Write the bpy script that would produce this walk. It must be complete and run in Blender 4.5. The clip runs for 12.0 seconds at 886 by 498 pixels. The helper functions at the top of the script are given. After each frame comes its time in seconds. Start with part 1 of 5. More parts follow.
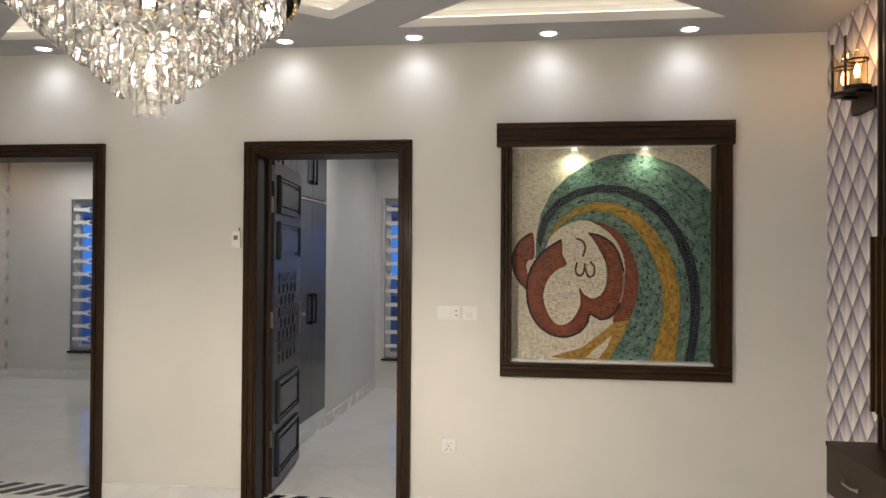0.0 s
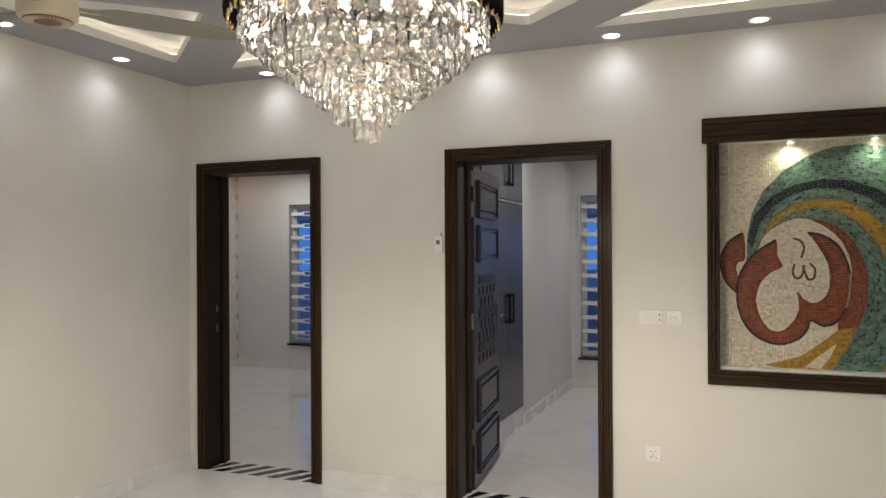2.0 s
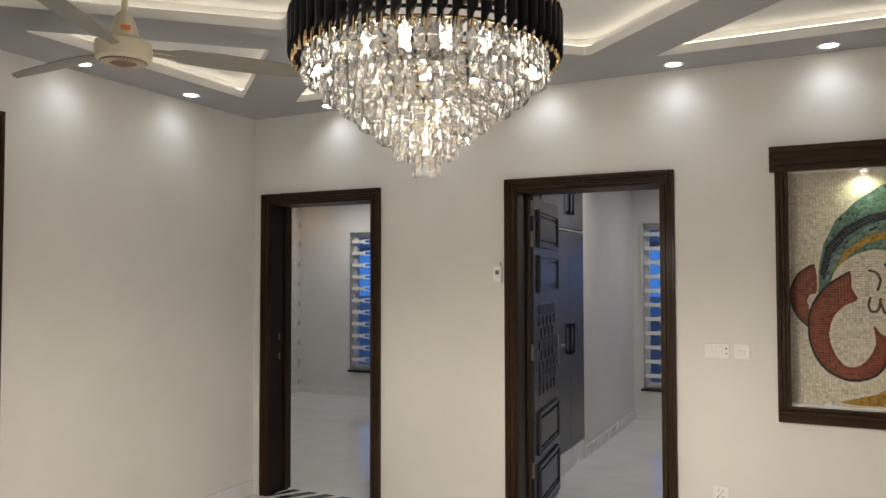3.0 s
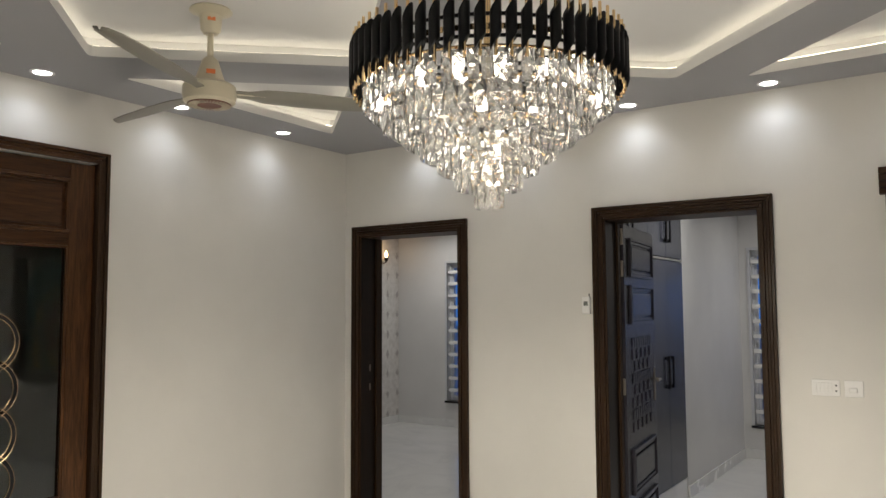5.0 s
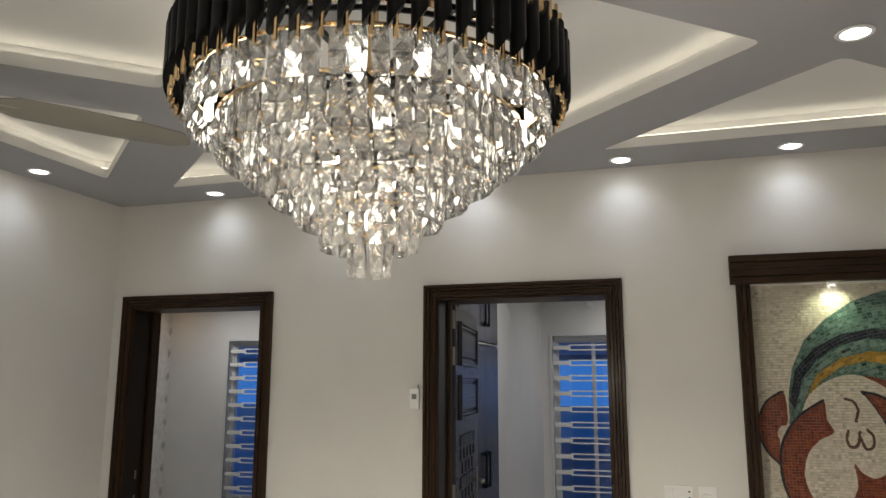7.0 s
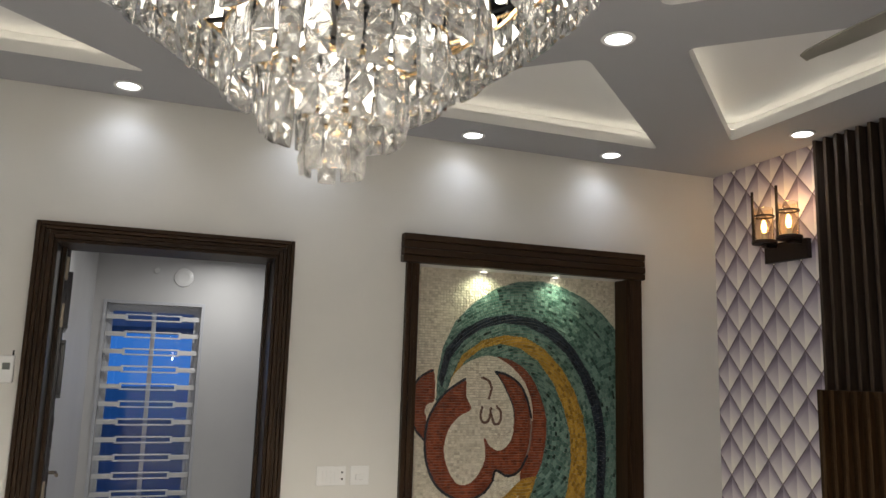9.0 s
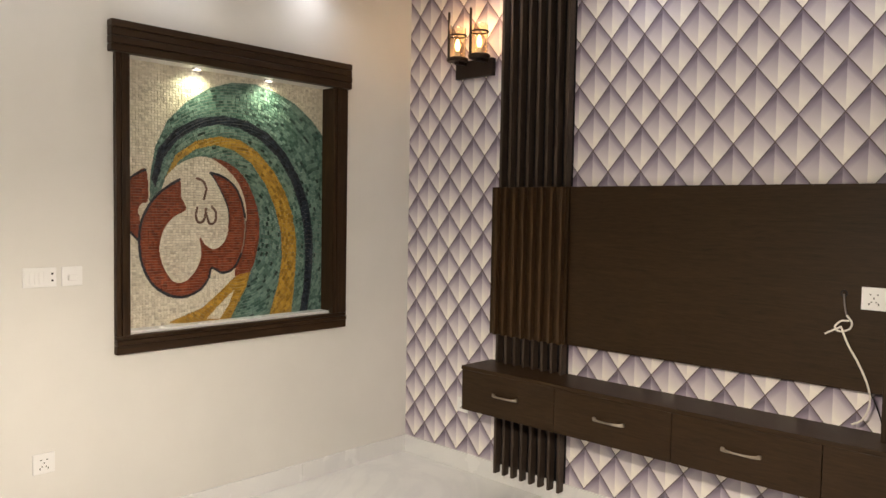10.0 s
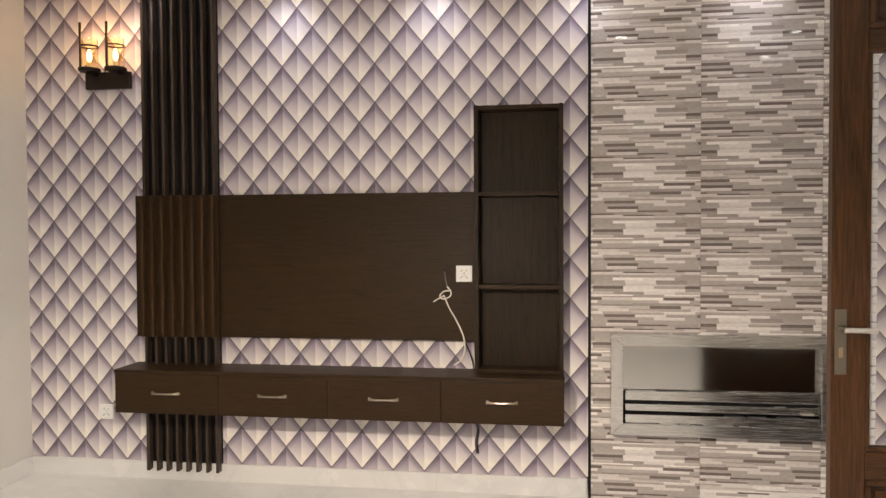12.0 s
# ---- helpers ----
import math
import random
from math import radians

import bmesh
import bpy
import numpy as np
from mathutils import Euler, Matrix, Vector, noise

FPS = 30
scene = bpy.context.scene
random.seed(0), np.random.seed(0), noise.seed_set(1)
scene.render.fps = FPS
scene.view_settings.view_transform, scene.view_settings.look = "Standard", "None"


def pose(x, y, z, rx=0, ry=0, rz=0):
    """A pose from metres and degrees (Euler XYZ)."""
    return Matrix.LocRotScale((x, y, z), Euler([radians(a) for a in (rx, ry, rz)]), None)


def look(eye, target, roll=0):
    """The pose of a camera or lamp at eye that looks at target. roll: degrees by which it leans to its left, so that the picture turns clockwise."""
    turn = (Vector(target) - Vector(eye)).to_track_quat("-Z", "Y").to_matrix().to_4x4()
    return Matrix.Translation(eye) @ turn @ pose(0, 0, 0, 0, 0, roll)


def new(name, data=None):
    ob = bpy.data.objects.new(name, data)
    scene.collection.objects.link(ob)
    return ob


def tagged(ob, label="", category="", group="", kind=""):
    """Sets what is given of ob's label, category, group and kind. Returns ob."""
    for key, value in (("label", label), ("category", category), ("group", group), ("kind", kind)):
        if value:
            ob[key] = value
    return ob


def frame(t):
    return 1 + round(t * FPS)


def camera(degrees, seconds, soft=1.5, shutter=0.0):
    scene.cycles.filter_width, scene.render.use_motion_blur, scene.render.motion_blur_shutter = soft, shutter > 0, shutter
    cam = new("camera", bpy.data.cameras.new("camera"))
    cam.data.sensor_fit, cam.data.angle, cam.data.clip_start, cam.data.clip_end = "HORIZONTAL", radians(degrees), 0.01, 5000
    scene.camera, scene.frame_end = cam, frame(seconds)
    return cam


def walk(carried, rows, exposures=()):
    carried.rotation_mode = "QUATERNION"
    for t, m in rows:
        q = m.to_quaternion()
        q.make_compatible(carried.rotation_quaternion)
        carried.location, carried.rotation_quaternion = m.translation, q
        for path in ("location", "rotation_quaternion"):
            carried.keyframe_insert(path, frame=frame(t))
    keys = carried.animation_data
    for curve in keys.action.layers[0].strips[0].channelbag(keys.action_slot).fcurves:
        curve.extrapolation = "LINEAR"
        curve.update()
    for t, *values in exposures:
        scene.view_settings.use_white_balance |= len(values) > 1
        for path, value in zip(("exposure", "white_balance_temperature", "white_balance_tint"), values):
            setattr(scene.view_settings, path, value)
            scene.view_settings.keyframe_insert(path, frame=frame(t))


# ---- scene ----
cam = camera(60.8, 12.0)
PATH = [
    (0, (-1.564, -4.381, 1.506), (-1.819, -2.397, 1.527), 0.4),
    (0.5, (-1.56, -4.397, 1.53), (-1.968, -2.44, 1.558), -0.0),
    (1, (-1.571, -4.393, 1.549), (-2.123, -2.471, 1.571), -0.1),
    (1.5, (-1.588, -4.393, 1.556), (-2.226, -2.497, 1.555), -0.1),
    (2, (-1.597, -4.408, 1.567), (-2.34, -2.551, 1.569), -0.3),
    (2.5, (-1.601, -4.407, 1.581), (-2.441, -2.592, 1.615), -0.3),
    (4.5, (-1.537, -4.349, 1.619), (-2.561, -2.638, 1.776), 0.1),
    (5, (-1.514, -4.303, 1.609), (-2.637, -2.655, 1.757), -0.3),
    (5.5, (-1.572, -4.236, 1.616), (-2.662, -2.565, 1.771), -0.7),
    (6, (-1.717, -4.105, 1.656), (-2.62, -2.332, 1.859), -1.2),
    (6.5, (-1.876, -3.931, 1.674), (-2.618, -2.094, 1.946), -0.8),
    (8.5, (-2.639, -3.481, 1.699), (-2.409, -1.56, 2.204), 1.8),
    (9, (-2.829, -3.359, 1.644), (-2.153, -1.504, 1.963), 1.7),
    (9.5, (-3.011, -3.326, 1.57), (-1.929, -1.644, 1.607), 1.7),
    (10, (-3.199, -3.317, 1.483), (-1.747, -1.945, 1.381), 1.0),
    (10.5, (-3.438, -3.238, 1.456), (-1.698, -2.26, 1.321), -0.2),
    (11, (-3.652, -3.229, 1.424), (-1.776, -2.55, 1.289), 0.1),
    (11.5, (-3.84, -3.182, 1.437), (-1.9, -2.713, 1.316), 0.1),
    (12, (-4.009, -3.023, 1.417), (-2.031, -2.736, 1.364), -0.3),
]
walk(cam, [(t, look(eye, target, roll)) for t, eye, target, roll in PATH],
     [(0, 0.15, 6500, 11), (2.5, -0.02, 6450, 10), (4.5, -0.05, 6350, 9), (6.5, -0.18, 6300, 8), (8.5, -0.55, 6200, 8),
      (9.0, -0.25, 6150, 9), (9.5, 0.2, 6400, 11), (10.0, 0.4, 6650, 12), (10.5, 0.52, 6650, 12), (12, 0.5, 6700, 14)])

# ---- world and light ----
world = bpy.data.worlds.new("dusk")
scene.world = world
world.use_nodes = True
wn = world.node_tree
wb = wn.nodes["Background"]
wb.inputs[0].default_value = (0.045, 0.20, 0.66, 1)
wb.inputs[1].default_value = 0.9
SPOT_POWER, COVE, BULB, CHAND = 0.50, 4.9, 10.0, 126.0


def lamp(name, kind, place, power, color, aim=None, **more):
    d = bpy.data.lights.new(name, kind)
    d.energy, d.color = power, color
    if kind == "SPOT":
        d.spot_size, d.spot_blend, d.shadow_soft_size = radians(more.get("cone", 95)), more.get("blend", 0.9), more.get("soft", 0.03)
    elif kind == "AREA":
        d.shape, d.size, d.spread = "DISK", more.get("size", 0.08), radians(more.get("spread", 150))
    else:
        d.shadow_soft_size = more.get("soft", 0.05)
    ob = new(name, d)
    ob.matrix_world = look(place, aim) if aim else Matrix.Translation(place)
    return ob


# ---- materials ----
def mat(name, color=(0.8, 0.8, 0.8), rough=0.5, metal=0.0, **inputs):
    m = bpy.data.materials.new(name)
    m.use_nodes = True
    b = m.node_tree.nodes["Principled BSDF"]
    b.inputs["Base Color"].default_value = (*color, 1)
    b.inputs["Roughness"].default_value = rough
    b.inputs["Metallic"].default_value = metal
    for key, value in inputs.items():
        b.inputs[key.replace("_", " ")].default_value = value
    return m


def nodes_of(m):
    t = m.node_tree
    return t, t.nodes, t.links, t.nodes["Principled BSDF"]


def coords(t, scale=(1, 1, 1), turn=(0, 0, 0), kind="Object"):
    c, p = t.nodes.new("ShaderNodeTexCoord"), t.nodes.new("ShaderNodeMapping")
    p.inputs["Scale"].default_value = scale
    p.inputs["Rotation"].default_value = turn
    t.links.new(c.outputs[kind], p.inputs["Vector"])
    return p.outputs[0]


def noise_tex(t, vec, scale, detail=4, rough=0.55, warp=0.0):
    n = t.nodes.new("ShaderNodeTexNoise")
    n.inputs["Scale"].default_value, n.inputs["Detail"].default_value = scale, detail
    n.inputs["Roughness"].default_value, n.inputs["Distortion"].default_value = rough, warp
    t.links.new(vec, n.inputs["Vector"])
    return n.outputs[0]


def ramp(t, fac, *stops):
    r = t.nodes.new("ShaderNodeValToRGB")
    for _ in range(len(stops) - 2):
        r.color_ramp.elements.new(0.5)
    for e, (p, c) in zip(r.color_ramp.elements, stops):
        e.position, e.color = p, (*c, 1)
    t.links.new(fac, r.inputs[0])
    return r.outputs[0]


def bump(t, b, height, strength, distance=0.01):
    n = t.nodes.new("ShaderNodeBump")
    n.inputs["Strength"].default_value, n.inputs["Distance"].default_value = strength, distance
    t.links.new(height, n.inputs["Height"])
    t.links.new(n.outputs[0], b.inputs["Normal"])


def calc(t, op, a, b=0.0, c=0.0):
    n = t.nodes.new("ShaderNodeMath")
    n.operation = op
    for i, v in enumerate((a, b, c)):
        if isinstance(v, (int, float)):
            n.inputs[i].default_value = v
        else:
            t.links.new(v, n.inputs[i])
    return n.outputs[0]


def mixed(t, fac, a, b, blend="MIX"):
    n = t.nodes.new("ShaderNodeMix")
    n.data_type, n.blend_type = "RGBA", blend
    for i, v in ((0, fac), (6, a), (7, b)):
        if isinstance(v, (int, float)):
            n.inputs[i].default_value = v
        elif isinstance(v, tuple):
            n.inputs[i].default_value = (*v, 1)
        else:
            t.links.new(v, n.inputs[i])
    return n.outputs[2]


def paint(name, color, rough=0.55, mottled=0.04, grain=220):
    """Rolled emulsion with faint patches and orange-peel relief."""
    m = mat(name, color, rough)
    t, n, l, b = nodes_of(m)
    v = coords(t)
    lo = tuple(c * (1 - mottled) for c in color)
    hi = tuple(min(1, c * (1 + mottled)) for c in color)
    l.new(ramp(t, noise_tex(t, v, 1.3, 5), (0.35, lo), (0.65, hi)), b.inputs["Base Color"])
    bump(t, b, noise_tex(t, v, grain, 2), 0.08, 0.002)
    return m


def wood(name, dark, light, rough=0.38, along="Z", scale=1.0, gloss=0.1):
    """Stained timber: stretched grain with darker pores."""
    m = mat(name, dark, rough)
    t, n, l, b = nodes_of(m)
    s = {"X": (0.6, 9, 9), "Y": (9, 0.6, 9), "Z": (9, 9, 0.6)}[along]
    v = coords(t, tuple(k * scale for k in s))
    g = noise_tex(t, v, 1.7, 6, 0.62, 2.6)
    fine = noise_tex(t, v, 14, 4, 0.6)
    c = ramp(t, g, (0.3, dark), (0.5, tuple((p + q) / 2 for p, q in zip(dark, light))), (0.72, light))
    l.new(mixed(t, 0.35, c, ramp(t, fine, (0.35, tuple(k * 0.55 for k in dark)), (0.7, light)), "MIX"), b.inputs["Base Color"])
    b.inputs["Coat Weight"].default_value = gloss
    b.inputs["Specular IOR Level"].default_value = 0.18
    b.inputs["Coat Roughness"].default_value = 0.2
    bump(t, b, fine, 0.15, 0.002)
    return m


def marble(name, rough=0.07):
    m = mat(name, (0.78, 0.78, 0.77), rough)
    t, n, l, b = nodes_of(m)
    v = coords(t)
    w = noise_tex(t, v, 0.9, 8, 0.6, 1.6)
    vein = calc(t, "ABSOLUTE", calc(t, "SUBTRACT", w, 0.5))
    vc = ramp(t, vein, (0.0, (0.745, 0.745, 0.745)), (0.05, (0.79, 0.79, 0.78)), (1.0, (0.82, 0.82, 0.81)))
    cloud = ramp(t, noise_tex(t, v, 2.3, 5), (0.3, (0.93, 0.93, 0.93)), (0.7, (1, 1, 1)))
    l.new(mixed(t, 1.0, vc, cloud, "MULTIPLY"), b.inputs["Base Color"])
    l.new(ramp(t, noise_tex(t, v, 6, 3), (0.3, (rough * 0.7,) * 3), (0.8, (rough * 1.8,) * 3)), b.inputs["Roughness"])
    return m


def glow(name, color, strength):
    m = bpy.data.materials.new(name)
    m.use_nodes = True
    t = m.node_tree
    t.nodes.clear()
    e, o = t.nodes.new("ShaderNodeEmission"), t.nodes.new("ShaderNodeOutputMaterial")
    e.inputs[0].default_value, e.inputs[1].default_value = (*color, 1), strength
    t.links.new(e.outputs[0], o.inputs[0])
    return m


def scale_wallpaper():
    """Printed wallpaper: lilac-grey diamonds fading to cream at their lower tip, thin brown outline."""
    wide, tall = 0.1735, 0.2105
    m = mat("scale_wallpaper", (0.6, 0.55, 0.6), 0.55)
    t, n, l, b = nodes_of(m)
    sep = n.new("ShaderNodeSeparateXYZ")
    l.new(coords(t), sep.inputs[0])
    y = calc(t, "DIVIDE", calc(t, "ADD", sep.outputs[1], 2.42), wide)
    z = calc(t, "DIVIDE", calc(t, "SUBTRACT", sep.outputs[2], 1.89), tall)
    a = calc(t, "FRACT", calc(t, "ADD", calc(t, "ADD", y, z), 40.0))
    d = calc(t, "FRACT", calc(t, "ADD", calc(t, "SUBTRACT", z, y), 40.0))
    up = calc(t, "MULTIPLY", calc(t, "ADD", a, d), 0.5)
    side = calc(t, "SUBTRACT", d, a)
    right = calc(t, "GREATER_THAN", side, 0.0)
    near = calc(t, "SUBTRACT", 1.0, calc(t, "ABSOLUTE", side))
    ridge = calc(t, "POWER", near, 2.0)
    lit = calc(t, "MULTIPLY", calc(t, "MULTIPLY", right, ridge), 0.20)
    dim = calc(t, "MULTIPLY", calc(t, "MULTIPLY", calc(t, "SUBTRACT", 1.0, right), ridge), -0.07)
    tone = calc(t, "SUBTRACT", 1.08, calc(t, "MULTIPLY", up, 1.02))
    tone = calc(t, "ADD", tone, calc(t, "ADD", lit, dim))
    under = calc(t, "SUBTRACT", 1.0, calc(t, "MAXIMUM", a, d))
    under = calc(t, "MINIMUM", calc(t, "MULTIPLY", under, 4.5), 1.0)
    tone = calc(t, "SUBTRACT", tone, calc(t, "MULTIPLY", calc(t, "SUBTRACT", 1.0, under), 0.24))
    col = ramp(t, tone, (0.0, (0.15, 0.12, 0.165)), (0.36, (0.38, 0.325, 0.40)), (0.66, (0.68, 0.625, 0.645)), (0.95, (0.92, 0.88, 0.81)))
    low = calc(t, "MINIMUM", a, d)
    edge = calc(t, "LESS_THAN", low, 0.029)
    col = mixed(t, edge, col, (0.10, 0.065, 0.06))
    fibre = ramp(t, noise_tex(t, coords(t, (60, 60, 60)), 6, 3), (0.3, (0.93, 0.93, 0.93)), (0.7, (1, 1, 1)))
    l.new(mixed(t, 1.0, col, fibre, "MULTIPLY"), b.inputs["Base Color"])
    bump(t, b, noise_tex(t, coords(t), 160, 3), 0.12, 0.002)
    return m


def strip_tile():
    """Glazed tile printed with staggered thin stone strips."""
    m = mat("strip_tile_glaze", (0.5, 0.47, 0.45), 0.018)
    t, n, l, b = nodes_of(m)
    sep = n.new("ShaderNodeSeparateXYZ")
    l.new(coords(t), sep.inputs[0])
    row = calc(t, "FLOOR", calc(t, "DIVIDE", sep.outputs[2], 0.0147))
    def rand(x, y):
        c, w = n.new("ShaderNodeCombineXYZ"), n.new("ShaderNodeTexWhiteNoise")
        l.new(x, c.inputs[0])
        l.new(y, c.inputs[1])
        l.new(c.outputs[0], w.inputs["Vector"])
        return w.outputs["Value"]
    tile = calc(t, "FLOOR", calc(t, "DIVIDE", calc(t, "ADD", sep.outputs[1], 3.77), 0.585))
    rowm = calc(t, "MODULO", calc(t, "ADD", row, calc(t, "MULTIPLY", tile, 7.0)), 20.0)
    shift = rand(rowm, calc(t, "MULTIPLY", rowm, 0.37))
    along = calc(t, "ADD", calc(t, "DIVIDE", sep.outputs[1], 0.155), calc(t, "MULTIPLY", shift, 3.0))
    cell = calc(t, "MODULO", calc(t, "ADD", calc(t, "FLOOR", along), 400.0), 3.0)
    pick = rand(cell, calc(t, "ADD", rowm, 0.5))
    odd = calc(t, "MODULO", calc(t, "ADD", rowm, cell), 2.0)
    pick = calc(t, "MULTIPLY_ADD", odd, -0.47, calc(t, "MULTIPLY_ADD", pick, 0.62, 0.455))
    col = ramp(t, pick, (0.0, (0.13, 0.105, 0.095)), (0.14, (0.22, 0.18, 0.165)), (0.18, (0.40, 0.36, 0.335)), (0.54, (0.50, 0.455, 0.43)), (0.60, (0.70, 0.66, 0.63)), (1.0, (0.92, 0.89, 0.86)))
    fz = calc(t, "FRACT", calc(t, "DIVIDE", sep.outputs[2], 0.0147))
    thin = calc(t, "GREATER_THAN", rand(calc(t, "ADD", cell, 7.3), calc(t, "ADD", rowm, 3.1)), 0.72)
    split = calc(t, "MULTIPLY", thin, calc(t, "LESS_THAN", fz, 0.5))
    pick2 = rand(calc(t, "ADD", cell, 2.7), calc(t, "ADD", rowm, 9.4))
    low = ramp(t, pick2, (0.0, (0.15, 0.115, 0.10)), (0.42, (0.24, 0.195, 0.175)), (0.46, (0.42, 0.37, 0.345)), (1.0, (0.82, 0.78, 0.75)))
    col = mixed(t, split, col, low)
    streak = ramp(t, noise_tex(t, coords(t, (1, 14, 70)), 2.5, 6, 0.7), (0.28, (0.76, 0.75, 0.745)), (0.68, (1.06, 1.06, 1.06)))
    l.new(mixed(t, 1.0, col, streak, "MULTIPLY"), b.inputs["Base Color"])
    return m


def flower_wallpaper():
    """Pale grey paper with a sparse vertical damask motif."""
    m = mat("flower_wallpaper", (0.7, 0.68, 0.66), 0.6)
    t, n, l, b = nodes_of(m)
    sep = n.new("ShaderNodeSeparateXYZ")
    l.new(coords(t), sep.inputs[0])
    row = calc(t, "DIVIDE", sep.outputs[2], 0.27)
    fy = calc(t, "SUBTRACT", calc(t, "FRACT", calc(t, "DIVIDE", sep.outputs[1], 0.21)), 0.5)
    fz = calc(t, "SUBTRACT", calc(t, "FRACT", row), 0.5)
    wob = calc(t, "MULTIPLY", calc(t, "SUBTRACT", noise_tex(t, coords(t), 38, 3), 0.5), 0.5)
    r = calc(t, "ADD", calc(t, "ADD", calc(t, "ABSOLUTE", calc(t, "MULTIPLY", fy, 1.4)), calc(t, "ABSOLUTE", fz)), wob)
    leaf = ramp(t, r, (0.16, (0.42, 0.40, 0.39)), (0.26, (0.70, 0.68, 0.66)))
    cloud = ramp(t, noise_tex(t, coords(t), 16, 5), (0.35, (0.84, 0.83, 0.82)), (0.65, (1, 1, 1)))
    l.new(mixed(t, 1.0, leaf, cloud, "MULTIPLY"), b.inputs["Base Color"])
    return m


def steel(name, tone, rough):
    m = mat(name, (tone, tone * 0.985, tone * 0.96), rough, 1.0)
    t, n, l, b = nodes_of(m)
    g = noise_tex(t, coords(t, (1, 3, 260)), 2, 3)
    l.new(ramp(t, g, (0.3, (rough * 0.9,) * 3), (0.7, (rough * 1.12,) * 3)), b.inputs["Roughness"])
    return m


def chips(name, a, c, rough=0.35, dark=0.8):
    """Stone tesserae, each chip of its own shade."""
    m = mat(name, a, rough)
    t, n, l, b = nodes_of(m)
    g = n.new("ShaderNodeNewGeometry")
    base = ramp(t, g.outputs["Random Per Island"], (0.0, tuple(k * dark for k in a)), (0.1, a), (1.0, c))
    grain = ramp(t, noise_tex(t, coords(t), 240, 3), (0.3, (0.82,) * 3), (0.7, (1.08,) * 3))
    l.new(mixed(t, 1.0, base, grain, "MULTIPLY"), b.inputs["Base Color"])
    return m


def crystal_glass():
    """Lead crystal: clear glass with a bright polish and a little milk from its many cut edges."""
    m = bpy.data.materials.new("crystal_glass")
    m.use_nodes = True
    t = m.node_tree
    t.nodes.clear()
    g = t.nodes.new("ShaderNodeBsdfGlass")
    g.inputs["IOR"].default_value, g.inputs["Roughness"].default_value, g.inputs["Color"].default_value = 1.52, 0.0, (1, 0.995, 0.98, 1)
    last = g.outputs[0]
    s, tr, tl = (t.nodes.new("ShaderNodeBsdf" + k) for k in ("Glossy", "Transparent", "Translucent"))
    s.inputs["Roughness"].default_value, s.inputs["Color"].default_value = 0.02, (1, 1, 1, 1)
    tr.inputs["Color"].default_value = (0.97, 0.97, 0.96, 1)
    tl.inputs["Color"].default_value = (0.95, 0.95, 0.94, 1)
    for shader, share in ((s, 0.28), (tr, 0.10), (tl, 0.06)):
        mix = t.nodes.new("ShaderNodeMixShader")
        mix.inputs[0].default_value = share
        t.links.new(last, mix.inputs[1])
        t.links.new(shader.outputs[0], mix.inputs[2])
        last = mix.outputs[0]
    t.links.new(last, t.nodes.new("ShaderNodeOutputMaterial").inputs[0])
    return m


WALL = paint("cream_wall_paint", (0.71, 0.695, 0.655), 0.5)
WALL_BED = paint("pale_bedroom_paint", (0.68, 0.675, 0.67), 0.5)
# one ceiling paint in two tones: board darkened as shade, coves lightened as glow
CEIL = paint("shaded_ceiling_paint", (0.36, 0.362, 0.378), 0.75, 0.02)
CEIL_LIT = paint("lightened_cove_paint", (0.66, 0.657, 0.65), 0.7, 0.02)
FLOOR = marble("polished_white_marble")
SKIRT = marble("marble_skirting", 0.2)
OAK = wood("dark_walnut_trim", (0.015, 0.0075, 0.003), (0.048, 0.024, 0.0095), 0.5)
OAK_H = wood("dark_walnut_trim_level", (0.015, 0.0075, 0.003), (0.048, 0.024, 0.0095), 0.5, "X")
DOORWOOD = wood("walnut_door", (0.016, 0.007, 0.0028), (0.112, 0.048, 0.018), 0.30, "Z", 1.3)
DOORWOOD_Y = wood("walnut_door_level", (0.016, 0.007, 0.0028), (0.085, 0.036, 0.0135), 0.30, "Y", 1.3)
LINING = wood("espresso_lacquer_lining", (0.006, 0.0032, 0.0016), (0.016, 0.008, 0.0036), 0.3)
GREYDOOR = wood("grey_stained_door", (0.026, 0.024, 0.030), (0.055, 0.052, 0.062), 0.27, "Z", 1.2)
LAMINATE = wood("wenge_laminate", (0.017, 0.0088, 0.0032), (0.047, 0.025, 0.0098), 0.45, "Y", 2.2, 0.0)
# upright grain, toned darker to hold the shade inside the shelf bays
LAMINATE_Z = wood("shaded_wenge_upright", (0.008, 0.0045, 0.0021), (0.040, 0.023, 0.0105), 0.45, "Z", 2.0, 0.0)
SLAT_BROWN = wood("brown_slat", (0.026, 0.0135, 0.0058), (0.085, 0.046, 0.020), 0.36, "Z", 1.5, 0.05)
# espresso lifted in tone for the highlights on the slat fronts
SLAT = wood("highlit_slat", (0.034, 0.024, 0.018), (0.085, 0.060, 0.044), 0.34, "Z", 1.5, 0.05)
WARDROBE = mat("blue_grey_laminate", (0.038, 0.042, 0.062), 0.25)
PAPER = scale_wallpaper()
TILE = strip_tile()
GROUT = mat("grey_grout", (0.42, 0.40, 0.38), 0.9)
FLOWER = flower_wallpaper()
STEEL = steel("brushed_steel", 0.58, 0.26)
STEEL_DARK = steel("polished_dark_steel", 0.44, 0.11)
PLASTIC = mat("white_plastic", (0.85, 0.845, 0.83), 0.25)
DARK = mat("dark_gap", (0.01, 0.01, 0.01), 0.8)
BLACK = mat("black_enamel", (0.005, 0.005, 0.006), 0.45, Specular_IOR_Level=0.25)
IRON = mat("bronzed_iron", (0.03, 0.02, 0.015), 0.45, 0.7)
